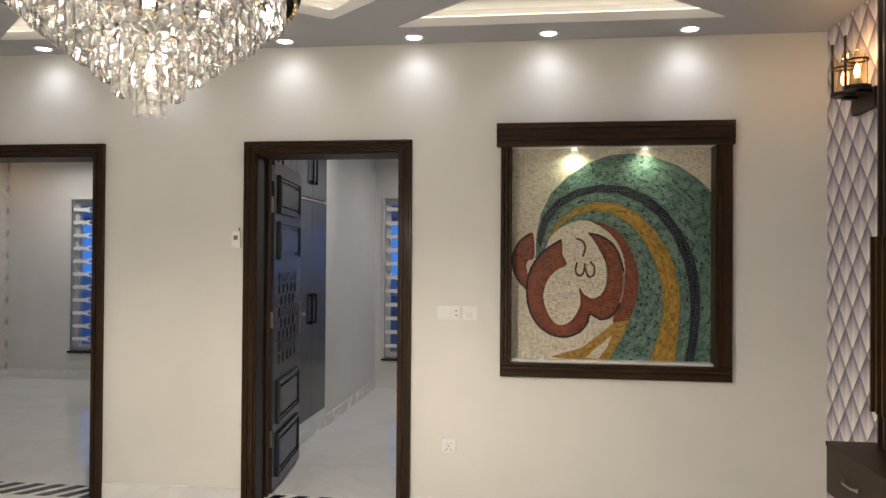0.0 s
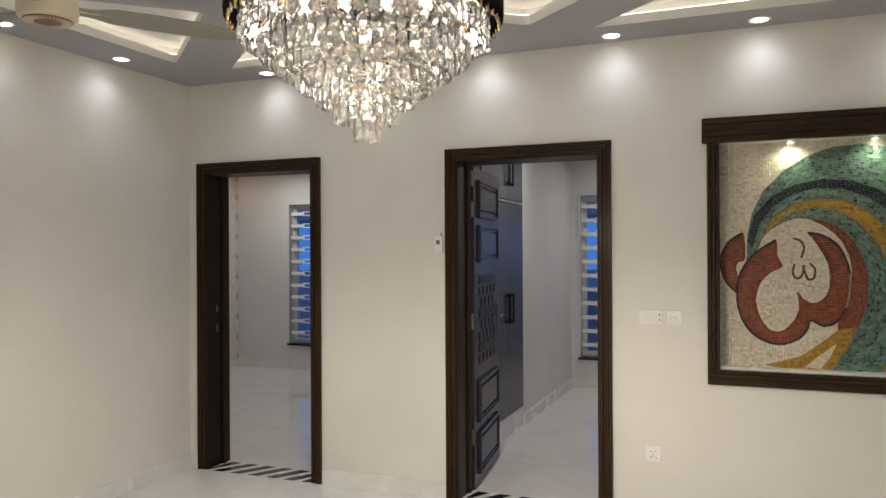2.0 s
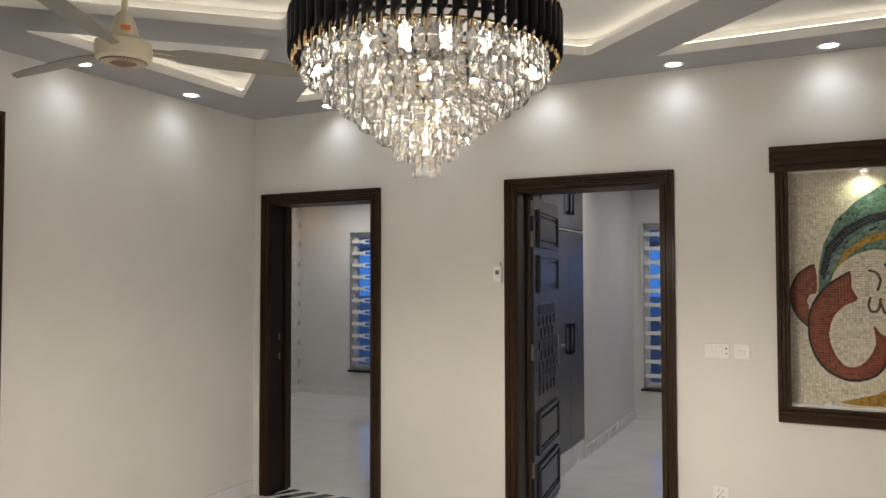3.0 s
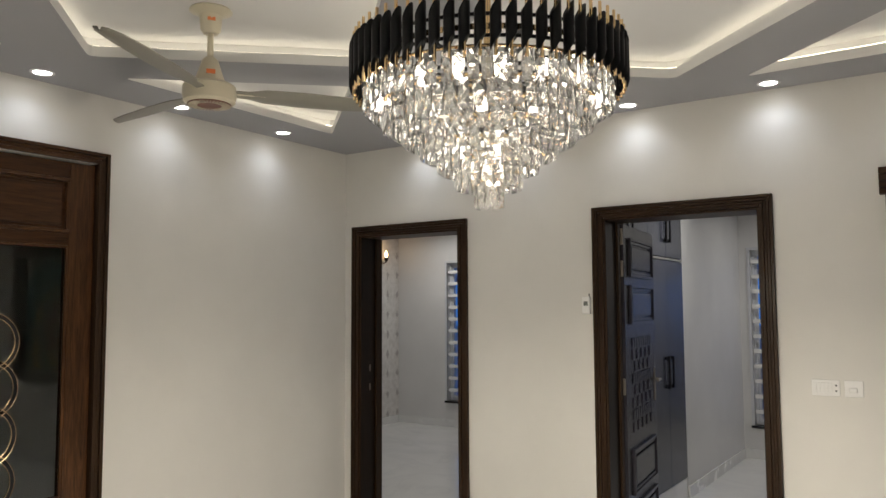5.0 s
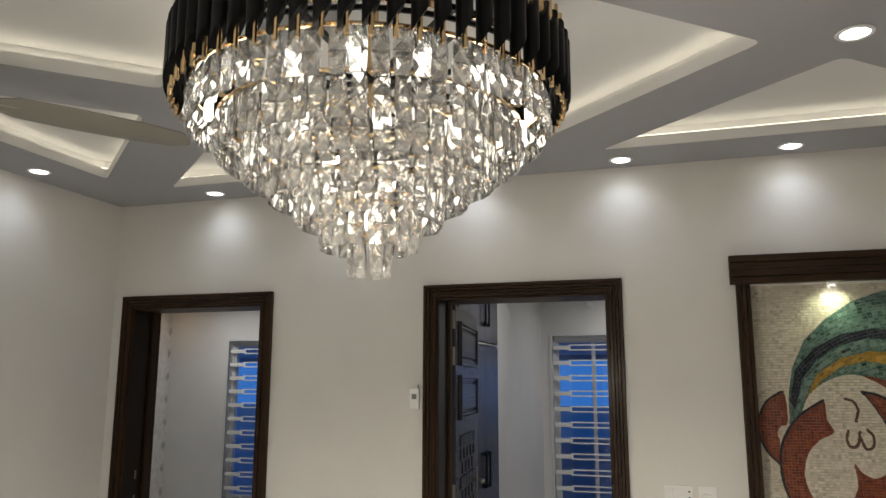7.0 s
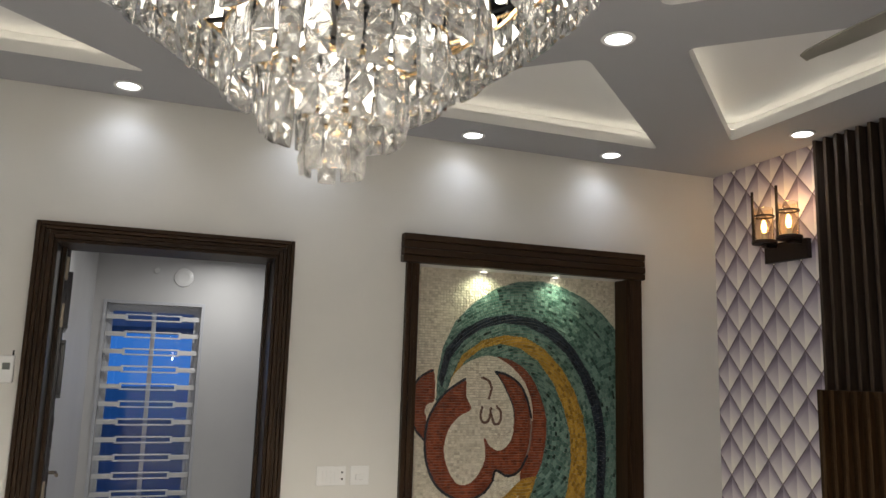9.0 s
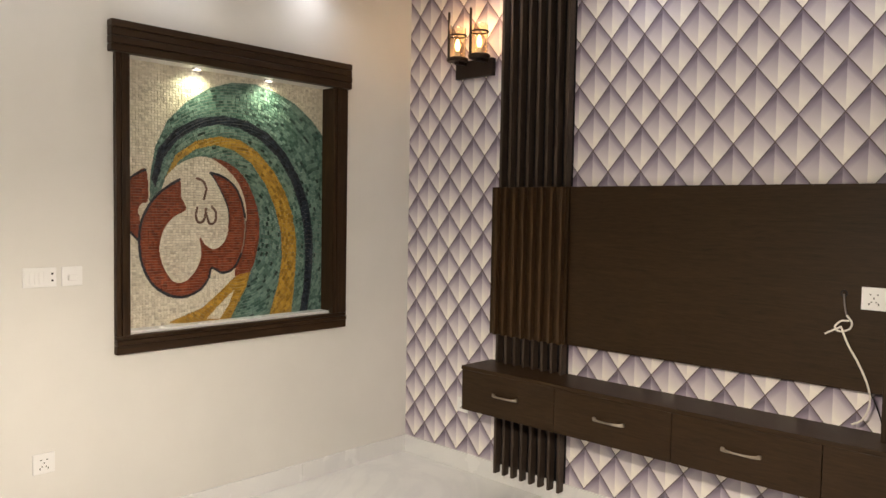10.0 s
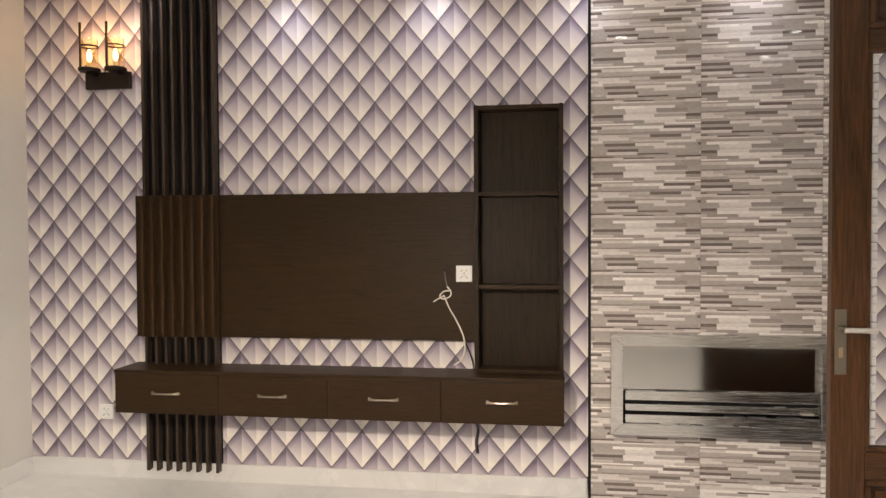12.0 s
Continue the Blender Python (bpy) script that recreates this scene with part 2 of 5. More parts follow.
GOLD = mat("polished_gold", (0.83, 0.60, 0.33), 0.16, 1.0)
PEWTER = mat("antique_pewter", (0.20, 0.175, 0.145), 0.38, 1.0)
BRASS = mat("antique_brass", (0.42, 0.31, 0.19), 0.3, 1.0)
NICKEL = mat("satin_nickel", (0.62, 0.58, 0.52), 0.28, 1.0)
CRYSTAL = crystal_glass()
GLASS = mat("clear_glass", (1, 1, 1), 0.0, Transmission_Weight=1.0, IOR=1.45)
SMOKED = mat("tinted_glass", (0.55, 0.6, 0.58), 0.02, Transmission_Weight=1.0, IOR=1.5)
AMBER = mat("amber_glass", (1.0, 0.90, 0.72), 0.02, Transmission_Weight=1.0, IOR=1.3)
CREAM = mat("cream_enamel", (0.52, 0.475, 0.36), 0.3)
# blade cream darkened to carry the shade of the undersides
BLADE = mat("shaded_cream_blade", (0.21, 0.20, 0.17), 0.4)
BLACKSTONE = marble("black_granite", 0.1)
BLACKSTONE.node_tree.nodes["Principled BSDF"].inputs["Base Color"].default_value = (0.012, 0.012, 0.013, 1)
for link in list(BLACKSTONE.node_tree.nodes["Principled BSDF"].inputs["Base Color"].links):
    BLACKSTONE.node_tree.links.remove(link)
LED = glow("warm_led_strip", (1.0, 0.87, 0.66), COVE)
DISC = glow("downlight_lens", (1.0, 0.97, 0.93), 14)
FILAMENT = glow("warm_filament", (1.0, 0.62, 0.25), BULB)
CANDLE = glow("chandelier_bulb", (1.0, 0.92, 0.79), 11)
ORANGE = mat("orange_print", (0.6, 0.16, 0.04), 0.5)
ALU = mat("white_aluminium", (0.62, 0.63, 0.66), 0.35)
BLUEWALL = mat("dusk_render_wall", (0.34, 0.38, 0.46), 0.8)
WHITECORD = mat("white_cord", (0.72, 0.68, 0.6), 0.6)


# ---- mesh helpers ----
def box(bm, a, b, bevel=0.0):
    (x0, x1), (y0, y1), (z0, z1) = (sorted(p) for p in zip(a, b))
    vs = [bm.verts.new((x, y, z)) for x in (x0, x1) for y in (y0, y1) for z in (z0, z1)]
    fs = [bm.faces.new([vs[i] for i in q]) for q in ((0, 1, 3, 2), (4, 6, 7, 5), (0, 4, 5, 1), (2, 3, 7, 6), (0, 2, 6, 4), (1, 5, 7, 3))]
    if bevel:
        es = list({e for f in fs for e in f.edges})
        bmesh.ops.bevel(bm, geom=es, offset=bevel, segments=2, affect="EDGES", profile=0.5)
    return bm


def made(*boxes, bevel=0.0):
    bm = bmesh.new()
    for a, b in boxes:
        box(bm, a, b, bevel)
    return bm


def turned(profile, sides=24, centre=(0, 0), closed=False):
    """A solid of revolution about z, from (radius, height) pairs."""
    bm = bmesh.new()
    rings = []
    for r, z in profile:
        if r < 1e-5:
            rings.append([bm.verts.new((centre[0], centre[1], z))])
        else:
            rings.append([bm.verts.new((centre[0] + r * math.cos(2 * math.pi * i / sides), centre[1] + r * math.sin(2 * math.pi * i / sides), z)) for i in range(sides)])
    pairs = list(zip(rings, rings[1:])) + ([(rings[-1], rings[0])] if closed else [])
    for p, q in pairs:
        for i in range(sides):
            j = (i + 1) % sides
            if len(p) == 1 and len(q) > 1:
                bm.faces.new((p[0], q[j], q[i]))
            elif len(q) == 1 and len(p) > 1:
                bm.faces.new((p[i], p[j], q[0]))
            elif len(p) > 1:
                bm.faces.new((p[i], p[j], q[j], q[i]))
    bmesh.ops.recalc_face_normals(bm, faces=bm.faces)
    return bm


def tube(points, radius, sides=8, loop=False):
    """A round bar along a line of points."""
    bm = bmesh.new()
    pts = [Vector(p) for p in points]
    rings = []
    n = len(pts)
    for i, p in enumerate(pts):
        a = pts[(i - 1) % n] if loop or i else p
        c = pts[(i + 1) % n] if loop or i < n - 1 else p
        d = (c - a).normalized()
        side = d.cross(Vector((0, 0, 1)))
        if side.length < 1e-3:
            side = d.cross(Vector((0, 1, 0)))
        side.normalize()
        up = side.cross(d)
        rings.append([bm.verts.new(p + radius * (math.cos(2 * math.pi * k / sides) * side + math.sin(2 * math.pi * k / sides) * up)) for k in range(sides)])
    for i in range(n if loop else n - 1):
        p, q = rings[i], rings[(i + 1) % n]
        for k in range(sides):
            bm.faces.new((p[k], p[(k + 1) % sides], q[(k + 1) % sides], q[k]))
    if not loop:
        bm.faces.new(rings[0][::-1])
        bm.faces.new(rings[-1])
    bmesh.ops.recalc_face_normals(bm, faces=bm.faces)
    return bm


def smooth_line(points, steps=8, loop=False):
    """Catmull-Rom line through points."""
    pts = [Vector(p) for p in points]
    n = len(pts)
    out = []
    for i in range(n if loop else n - 1):
        p0, p1, p2, p3 = (pts[(i + k) % n] if loop else pts[min(max(i + k, 0), n - 1)] for k in (-1, 0, 1, 2))
        for s in range(steps):
            u = s / steps
            out.append(0.5 * (2 * p1 + (p2 - p0) * u + (2 * p0 - 5 * p1 + 4 * p2 - p3) * u * u + (3 * p1 - p0 - 3 * p2 + p3) * u ** 3))
    if not loop:
        out.append(pts[-1])
    return out


def mesh_of(name, bm, material, smooth=False):
    me = bpy.data.meshes.new(name)
    bm.to_mesh(me)
    bm.free()
    for m in material if isinstance(material, (list, tuple)) else [material]:
        me.materials.append(m)
    if smooth:
        me.polygons.foreach_set("use_smooth", [True] * len(me.polygons))
        me.set_sharp_from_angle(angle=radians(35))
    return me


def part(name, bm, material, parent=None, label="", smooth=False, at=None):
    ob = new(name, bm if isinstance(bm, bpy.types.Mesh) else mesh_of(name, bm, material, smooth))
    ob.parent = parent
    if at is not None:
        ob.matrix_basis = at
    return tagged(ob, label)


def thing(name, label, category, at=None, group="", kind=""):
    ob = tagged(new(name), label, category, group, kind)
    ob.empty_display_size = 0.1
    if at is not None:
        ob.matrix_basis = at
    return ob


def structure(name, bm, material, label, category, smooth=False):
    return tagged(part(name, bm, material, None, "", smooth), label, category, kind="structure")


def panelled(u_cuts, z_cuts, holes, span, axis):
    """Wall boxes between the cuts, left out where a hole (u0, u1, z0, z1) is."""
    bm = bmesh.new()
    for u0, u1 in zip(u_cuts, u_cuts[1:]):
        for z0, z1 in zip(z_cuts, z_cuts[1:]):
            um, zm = (u0 + u1) / 2, (z0 + z1) / 2
            if any(h[0] < um < h[1] and h[2] < zm < h[3] for h in holes):
                continue
            if axis == "y":
                box(bm, (u0, span[0], z0), (u1, span[1], z1))
            else:
                box(bm, (span[0], u0, z0), (span[1], u1, z1))
    bmesh.ops.remove_doubles(bm, verts=bm.verts, dist=1e-5)
    return bm


# ---- structure ----
CEIL_Z, WEST, SOUTH, FAR = 2.76, -5.34, -4.82, 4.13
structure("floor", made(((-8.3, SOUTH - 2.0, -0.1), (0.25, FAR + 0.3, 0))), FLOOR, "polished white marble floor with faint grey veins", "floor")
structure("wall_north", panelled([-8.25, -5.19, -4.31, -3.27, -2.38, -1.73, -0.595, 0.0], [0, 0.905, 2.125, 2.14, 3.0],
          [(-5.19, -4.31, 0, 2.125), (-3.27, -2.38, 0, 2.125), (-1.73, -0.595, 0.905, 2.14)], (0, 0.13), "y"), WALL,
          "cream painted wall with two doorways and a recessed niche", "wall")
structure("wall_north_back", panelled([-8.25, -5.19, -4.31, -3.27, -2.38, 0.0], [0, 2.125, 3.0],
          [(-5.19, -4.31, 0, 2.125), (-3.27, -2.38, 0, 2.125)], (0.13, 0.23), "y"), WALL_BED, "pale painted bedroom side of the doorway wall", "wall")
structure("wall_east", made(((0, SOUTH - 2, 0), (0.2, FAR + 0.3, 3.0))), PAPER, "lilac and cream diamond scale patterned wallpaper wall", "wall")
structure("wall_west", panelled([SOUTH - 2, -3.04, -2.01, 0.0], [0, 2.38, 3.0], [(-3.04, -2.01, 0, 2.38)], (WEST - 0.23, WEST), "x"), WALL,
          "cream painted wall with a glazed wooden door", "wall")
structure("wall_south", panelled([WEST - 0.23, -2.1, -1.16, 0.0], [0, 2.38, 3.0], [(-2.1, -1.16, 0, 2.38)], (SOUTH - 0.2, SOUTH), "y"), WALL,
          "cream painted wall with an open doorway", "wall")
structure("wall_corridor", made(((WEST - 0.23, SOUTH - 2.2, 0), (0.0, SOUTH - 2.0, 3.0))), WALL, "plain cream painted corridor wall", "wall")
structure("ceiling_corridor", made(((WEST - 0.23, SOUTH - 2.0, CEIL_Z), (0.0, SOUTH - 0.2, CEIL_Z + 0.1))), CEIL, "plain white corridor ceiling", "ceiling")
structure("wall_porch", made(((WEST - 1.6, -3.6, 0), (WEST - 1.5, -0.05, 3.0)), ((WEST - 1.5, -3.6, 0), (WEST - 0.23, -3.5, 3.0))), WALL, "plain unlit wall behind the glazed door", "wall")
structure("ceiling_porch", made(((WEST - 1.5, -3.5, 2.76), (WEST - 0.23, 0, 2.86))), CEIL, "plain white unlit lobby ceiling", "ceiling")


def rounded(points, radius, steps=5):
    out = []
    n = len(points)
    for i in range(n):
        p, a, c = (Vector(points[k % n]) for k in (i, i - 1, i + 1))
        da, dc = (a - p).normalized(), (c - p).normalized()
        start, end = p + da * radius, p + dc * radius
        for s in range(steps + 1):
            u = s / steps
            out.append((1 - u) ** 2 * start + 2 * u * (1 - u) * p + u * u * end)
    return out


def widened(points, d):
    """A convex outline pushed outwards by d."""
    n = len(points)
    pts = [Vector(p) for p in points]
    area = sum(pts[i].x * pts[(i + 1) % n].y - pts[(i + 1) % n].x * pts[i].y for i in range(n))
    s = 1 if area > 0 else -1
    out = []
    for i in range(n):
        a, p, c = pts[i - 1], pts[i], pts[(i + 1) % n]
        e1, e2 = (p - a).normalized(), (c - p).normalized()
        n1, n2 = Vector((e1.y, -e1.x)) * s, Vector((e2.y, -e2.x)) * s
        m = (n1 + n2).normalized()
        out.append(p + m * d / max(0.3, m.dot(n1)))
    return out


MID_X, MID_Y = -2.665, -2.41
HOLES = []
for sx in (1, -1):
    for sy in (1, -1):
        HOLES.append([(MID_X + sx * 0.305, MID_Y + sy * 2.085), (MID_X + sx * 2.06, MID_Y + sy * 2.085), (MID_X + sx * 1.18, MID_Y + sy * 1.28)])
        HOLES.append([(MID_X + sx * 2.285, MID_Y + sy * 1.83), (MID_X + sx * 2.285, MID_Y + sy * 0.29), (MID_X + sx * 1.44, MID_Y + sy * 1.07)])
for sx in (1, -1):
    HOLES.append([(MID_X + sx * 0.33, MID_Y), (MID_X + sx * 1.18, MID_Y + 0.85), (MID_X + sx * 2.11, MID_Y), (MID_X + sx * 1.18, MID_Y - 0.85)])
for sy in (1, -1):
    HOLES.append([(MID_X, MID_Y + sy * 0.27), (MID_X - 0.915, MID_Y + sy * 1.08), (MID_X, MID_Y + sy * 1.91), (MID_X + 0.915, MID_Y + sy * 1.08)])


def false_ceiling():
    """Lower board with coved recesses: board, side walls set back behind its lip, raised panels."""
    bm = bmesh.new()
    lip, rise, back = 0.050, 0.112, 0.085
    outer = [(WEST, SOUTH), (0, SOUTH), (0, 0), (WEST, 0)]
    loops = [outer] + [[tuple(p) for p in rounded(h, 0.045)] for h in HOLES]
    edges = []
    for loop in loops:
        vs = [bm.verts.new((p[0], p[1], CEIL_Z)) for p in loop]
        edges += [bm.edges.new((vs[i], vs[(i + 1) % len(vs)])) for i in range(len(vs))]
    bmesh.ops.triangle_fill(bm, edges=edges, use_beauty=True)
    for f in bm.faces:
        f.normal_update()
        if f.normal.z > 0:
            f.normal_flip()
    board = len(bm.faces)
    for loop in loops[1:]:
        n = len(loop)
        low = [bm.verts.new((p[0], p[1], CEIL_Z)) for p in loop]
        top = [bm.verts.new((p[0], p[1], CEIL_Z + lip)) for p in loop]
        wide = widened(loop, back)
        ledge = [bm.verts.new((p.x, p.y, CEIL_Z + lip)) for p in wide]
        head = [bm.verts.new((p.x, p.y, CEIL_Z + rise)) for p in wide]
        for i in range(n):
            j = (i + 1) % n
            for a, b in ((low, top), (top, ledge), (ledge, head)):
                bm.faces.new((a[i], a[j], b[j], b[i]))
        bm.faces.new(head)
    # recess faces take the lightened tone that adds to the led glow
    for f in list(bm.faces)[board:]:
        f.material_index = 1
    box(bm, (WEST - 0.2, SOUTH - 0.2, CEIL_Z + rise + 0.02), (0.2, 0.2, CEIL_Z + rise + 0.1))
    bmesh.ops.remove_doubles(bm, verts=bm.verts, dist=1e-5)
    return bm


structure("ceiling", false_ceiling(), [CEIL, CEIL_LIT], "plasterboard false ceiling, board painted darker as shade, lit star-shaped coves painted lighter", "ceiling")
for h in HOLES:
    line = widened([tuple(p) for p in rounded(h, 0.045)], 0.055)
    strip = thing("led_strip", "warm white led strip lying inside a ceiling cove", "light strip", group="cove lighting")
    part("strip", tube([(p.x, p.y, CEIL_Z + 0.0635) for p in line], 0.006, 5, True), LED, strip)

# bedrooms
BED_Z = 2.66
structure("wall_bedroom_west", made(((-8.25, 0.23, 0), (-8.02, FAR, 3.0))), FLOWER, "pale grey floral wallpaper bedroom wall", "wall")
structure("wall_partition", made(((-4.12, 0.23, 0), (-4.06, FAR, 3.0)), ((-4.06, 2.12, 0), (-3.44, FAR, 3.0)), ((-4.06, 0.23, 0), (-3.44, 0.42, 3.0))), WALL_BED, "pale painted wall between the bedrooms", "wall")
WIN = {"window_1": (-3.33, -2.51), "window_2": (-7.2, -6.28)}
WZ0, WZ1 = 0.34, 2.17
structure("wall_far", panelled([-8.25, -7.2, -6.28, -3.33, -2.51, 0.0], [0, WZ0, WZ1, 3.0], [(a, b, WZ0, WZ1) for a, b in WIN.values()], (FAR, FAR + 0.23), "y"),
          WALL_BED, "pale painted bedroom outer wall with barred windows", "wall")
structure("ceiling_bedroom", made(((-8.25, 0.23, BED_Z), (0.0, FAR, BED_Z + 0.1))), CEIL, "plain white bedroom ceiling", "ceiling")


def skirting(name, *runs):
    """Marble skirting laid in 0.8 m lengths with hairline joints."""
    t = thing(name, "white marble skirting tiles along the wall foot", "baseboard", kind="structure")
    for lo, hi in runs:
        k = 0 if abs(hi[0] - lo[0]) > abs(hi[1] - lo[1]) else 1
        n = max(1, round(abs(hi[k] - lo[k]) / 0.8))
        for i in range(n):
            a, b = list(lo), list(hi)
            a[k] = lo[k] + (hi[k] - lo[k]) * i / n + (0.0003 if i else 0)
            b[k] = lo[k] + (hi[k] - lo[k]) * (i + 1) / n - (0.0003 if i < n - 1 else 0)
            part("skirting_tile", made((a, b), bevel=0.001), SKIRT, t)


skirting("baseboard_north", ((WEST + 0.013, -0.013, 0), (-5.262, 0, 0.1)), ((-4.238, -0.013, 0), (-3.342, 0, 0.1)), ((-2.318, -0.013, 0), (-0.013, 0, 0.1)))
skirting("baseboard_east", ((-0.013, -3.2, 0), (0, 0, 0.1)))
skirting("baseboard_west", ((WEST, -1.946, 0), (WEST + 0.013, 0, 0.1)), ((WEST, SOUTH, 0), (WEST + 0.013, -3.102, 0.1)))
skirting("baseboard_bedroom", ((-3.44, 2.12, 0), (-3.427, FAR, 0.1)), ((-3.427, FAR - 0.013, 0), (0, FAR, 0.1)), ((-8.007, FAR - 0.013, 0), (-4.12, FAR, 0.1)), ((-8.02, 0.23, 0), (-8.007, FAR, 0.1)))


# ---- door frames ----
def door_casing(name, x0, x1, z1, label):
    """Stepped architrave and lining round an opening in a wall along x, at y 0 to 0.23."""
    t = thing(name, label, "door frame", kind="structure")
    out = 0.068
    for nm, xa, s in (("jamb", x0, -1), ("jamb", x1, 1)):
        part(nm, made(((xa, -0.012, 0), (xa - s * 0.012, 0.24, z1)), ((xa + s * 0.001, -0.022, 0), (xa + s * 0.018, -0.001, z1 + 0.018)),
                      ((xa + s * 0.020, -0.017, 0), (xa + s * 0.034, -0.001, z1 + 0.034)), ((xa + s * 0.036, -0.024, 0), (xa + s * 0.050, -0.001, z1 + 0.05)),
                      ((xa + s * 0.052, -0.028, 0), (xa + s * out, -0.001, z1 + out)), ((xa + s * 0.001, 0.231, 0), (xa + s * out, 0.25, z1 + out)),
                      ((xa - s * 0.012, 0.15, 0), (xa - s * 0.030, 0.185, z1)), bevel=0.002), OAK, t)
        part("lining", made(((xa - s * 0.0125, -0.008, 0.005), (xa - s * 0.0145, 0.148, z1 - 0.013))), LINING, t, "near-black lacquered door lining")
    part("head", made(((x0 + 0.012, -0.012, z1 - 0.012), (x1 - 0.012, 0.24, z1)), ((x0, -0.0215, z1 + 0.001), (x1, -0.001, z1 + 0.018)),
                      ((x0 - 0.018, -0.0165, z1 + 0.02), (x1 + 0.018, -0.001, z1 + 0.034)), ((x0 - 0.034, -0.0235, z1 + 0.036), (x1 + 0.034, -0.001, z1 + 0.05)),
                      ((x0 - 0.05, -0.0275, z1 + 0.052), (x1 + 0.05, -0.001, z1 + out)), ((x0, 0.231, z1), (x1, 0.2495, z1 + out)), bevel=0.002), OAK_H, t)
    return t


f1 = door_casing("door_frame", -5.19, -4.31, 2.125, "dark walnut stepped door frame round the bedroom doorway")
f2 = door_casing("door_frame", -3.27, -2.38, 2.125, "dark walnut stepped door frame holding an open door")
for z in (0.98, 1.12):
    part("strike_plate", made(((-5.1755, 0.085, z), (-5.1735, 0.100, z + 0.05)), bevel=0.0004), PEWTER, f1)
for x0, x1 in ((-5.178, -4.322), (-3.258, -2.392)):
    th = thing("threshold", "white marble threshold with slanted black granite inlays", "threshold", kind="structure")
    part("sill", made(((x0, -0.035, 0.0), (x1, 0.23, 0.004))), SKIRT, th)
    k = 0
    x = x0 - 0.09
    while x < x1 - 0.05:
        bm = bmesh.new()
        q = [(x + 0.0, -0.025), (x + 0.078, -0.025), (x + 0.22, 0.20), (x + 0.142, 0.20)]
        q = [(min(max(p, x0), x1), r) for p, r in q]
        vs = [bm.verts.new((p, r, z)) for z in (0.003, 0.0065) for p, r in q]
        bm.faces.new(vs[4:])
        for i in range(4):
            bm.faces.new((vs[i], vs[(i + 1) % 4], vs[4 + (i + 1) % 4], vs[4 + i]))
        part("inlay", bm, BLACKSTONE, th)
        x += 0.147


# ---- bedroom door leaf ----
def moulded_panel(bm, u0, u1, z0, z1, face, s):
    """Raised and fielded panel with a bolection moulding, on the plane y = face, standing out by s."""
    for d, h in ((0.0, 0.020), (0.018, 0.011)):
        w = 0.018
        box(bm, (u0 + d, face, z0 + d), (u1 - d, face + s * h, z0 + d + w), 0.003)
        box(bm, (u0 + d, face, z1 - d - w), (u1 - d, face + s * h, z1 - d), 0.003)
        box(bm, (u0 + d, face, z0 + d + w), (u0 + d + w, face + s * h, z1 - d - w), 0.003)
        box(bm, (u1 - d - w, face, z0 + d + w), (u1 - d, face + s * h, z1 - d - w), 0.003)
    box(bm, (u0 + 0.06, face, z0 + 0.05), (u1 - 0.06, face + s * 0.012, z1 - 0.05), 0.008)


leaf = thing("bedroom_door", "grey stained wooden bedroom door standing open, with moulded panels", "door", pose(-3.25, 0.21, 0, 0, 0, 97))
part("leaf", made(((0, -0.02, 0.008), (0.875, 0.02, 2.111)), bevel=0.003), GREYDOOR, leaf)
for z0, z1 in ((1.78, 2.03), (1.48, 1.73), (0.42, 0.70), (0.08, 0.36)):
    bm = bmesh.new()
    moulded_panel(bm, 0.11, 0.775, z0, z1, -0.02, -1)
    part("panel", bm, GREYDOOR, leaf)
bm = bmesh.new()
for i in range(9):
    for j in range(8):
        if (i + j) % 2 == 0 or j % 3 == 1:
            u, z = 0.16 + i * 0.062, 0.80 + j * 0.076
            box(bm, (u, -0.02, z), (u + 0.042, -0.027, z + 0.062), 0.002)
part("carved_field", bm, GREYDOOR, leaf, "field of small carved upright blocks")
h = part("handle_plate", made(((0.79, -0.02, 0.93), (0.835, -0.026, 1.16)), bevel=0.002), PEWTER, leaf, "antique pewter handle plate")
part("lever", tube([(0.812, -0.024, 1.08), (0.812, -0.065, 1.08), (0.70, -0.07, 1.08)], 0.009), PEWTER, h)
for z in (1.78, 1.98, 0.3, 1.05):
    part("hinge", made(((-0.012, -0.018, z), (-0.0005, 0.018, z + 0.1)), bevel=0.001), PEWTER, leaf)

# ---- wardrobe ----
wd = thing("wardrobe", "blue grey laminate built-in wardrobe with tall doors", "wardrobe")
part("body", made(((-4.055, 0.425, 0.17), (-3.462, 2.115, 2.655))), WARDROBE, wd)
part("kick_board", made(((-4.0, 0.425, 0), (-3.445, 2.115, 0.168))), SKIRT, wd, "white marble kick board")
ys = [0.43, 0.852, 1.274, 1.696, 2.113]
for i in range(4):
    for z0, z1, hz in ((0.175, 1.955, 0.945), (1.985, 2.65, 2.10)):
        d = part("cabinet_door", made(((-3.46, ys[i] + 0.002, z0), (-3.440, ys[i + 1] - 0.002, z1)), bevel=0.002), WARDROBE, wd)
        hy = ys[i + 1] - 0.05 if i % 2 == 0 else ys[i] + 0.05
        part("handle", made(((-3.440, hy - 0.009, hz), (-3.412, hy + 0.009, hz + 0.03)), ((-3.440, hy - 0.009, hz + 0.22), (-3.412, hy + 0.009, hz + 0.25)), ((-3.424, hy - 0.009, hz), (-3.410, hy + 0.009, hz + 0.25)), bevel=0.002), BLACK, d, "black bar handle")
part("trim", made(((-3.455, 0.43, 1.962), (-3.438, 2.113, 1.978)), bevel=0.002), NICKEL, wd, "silver edge trim")


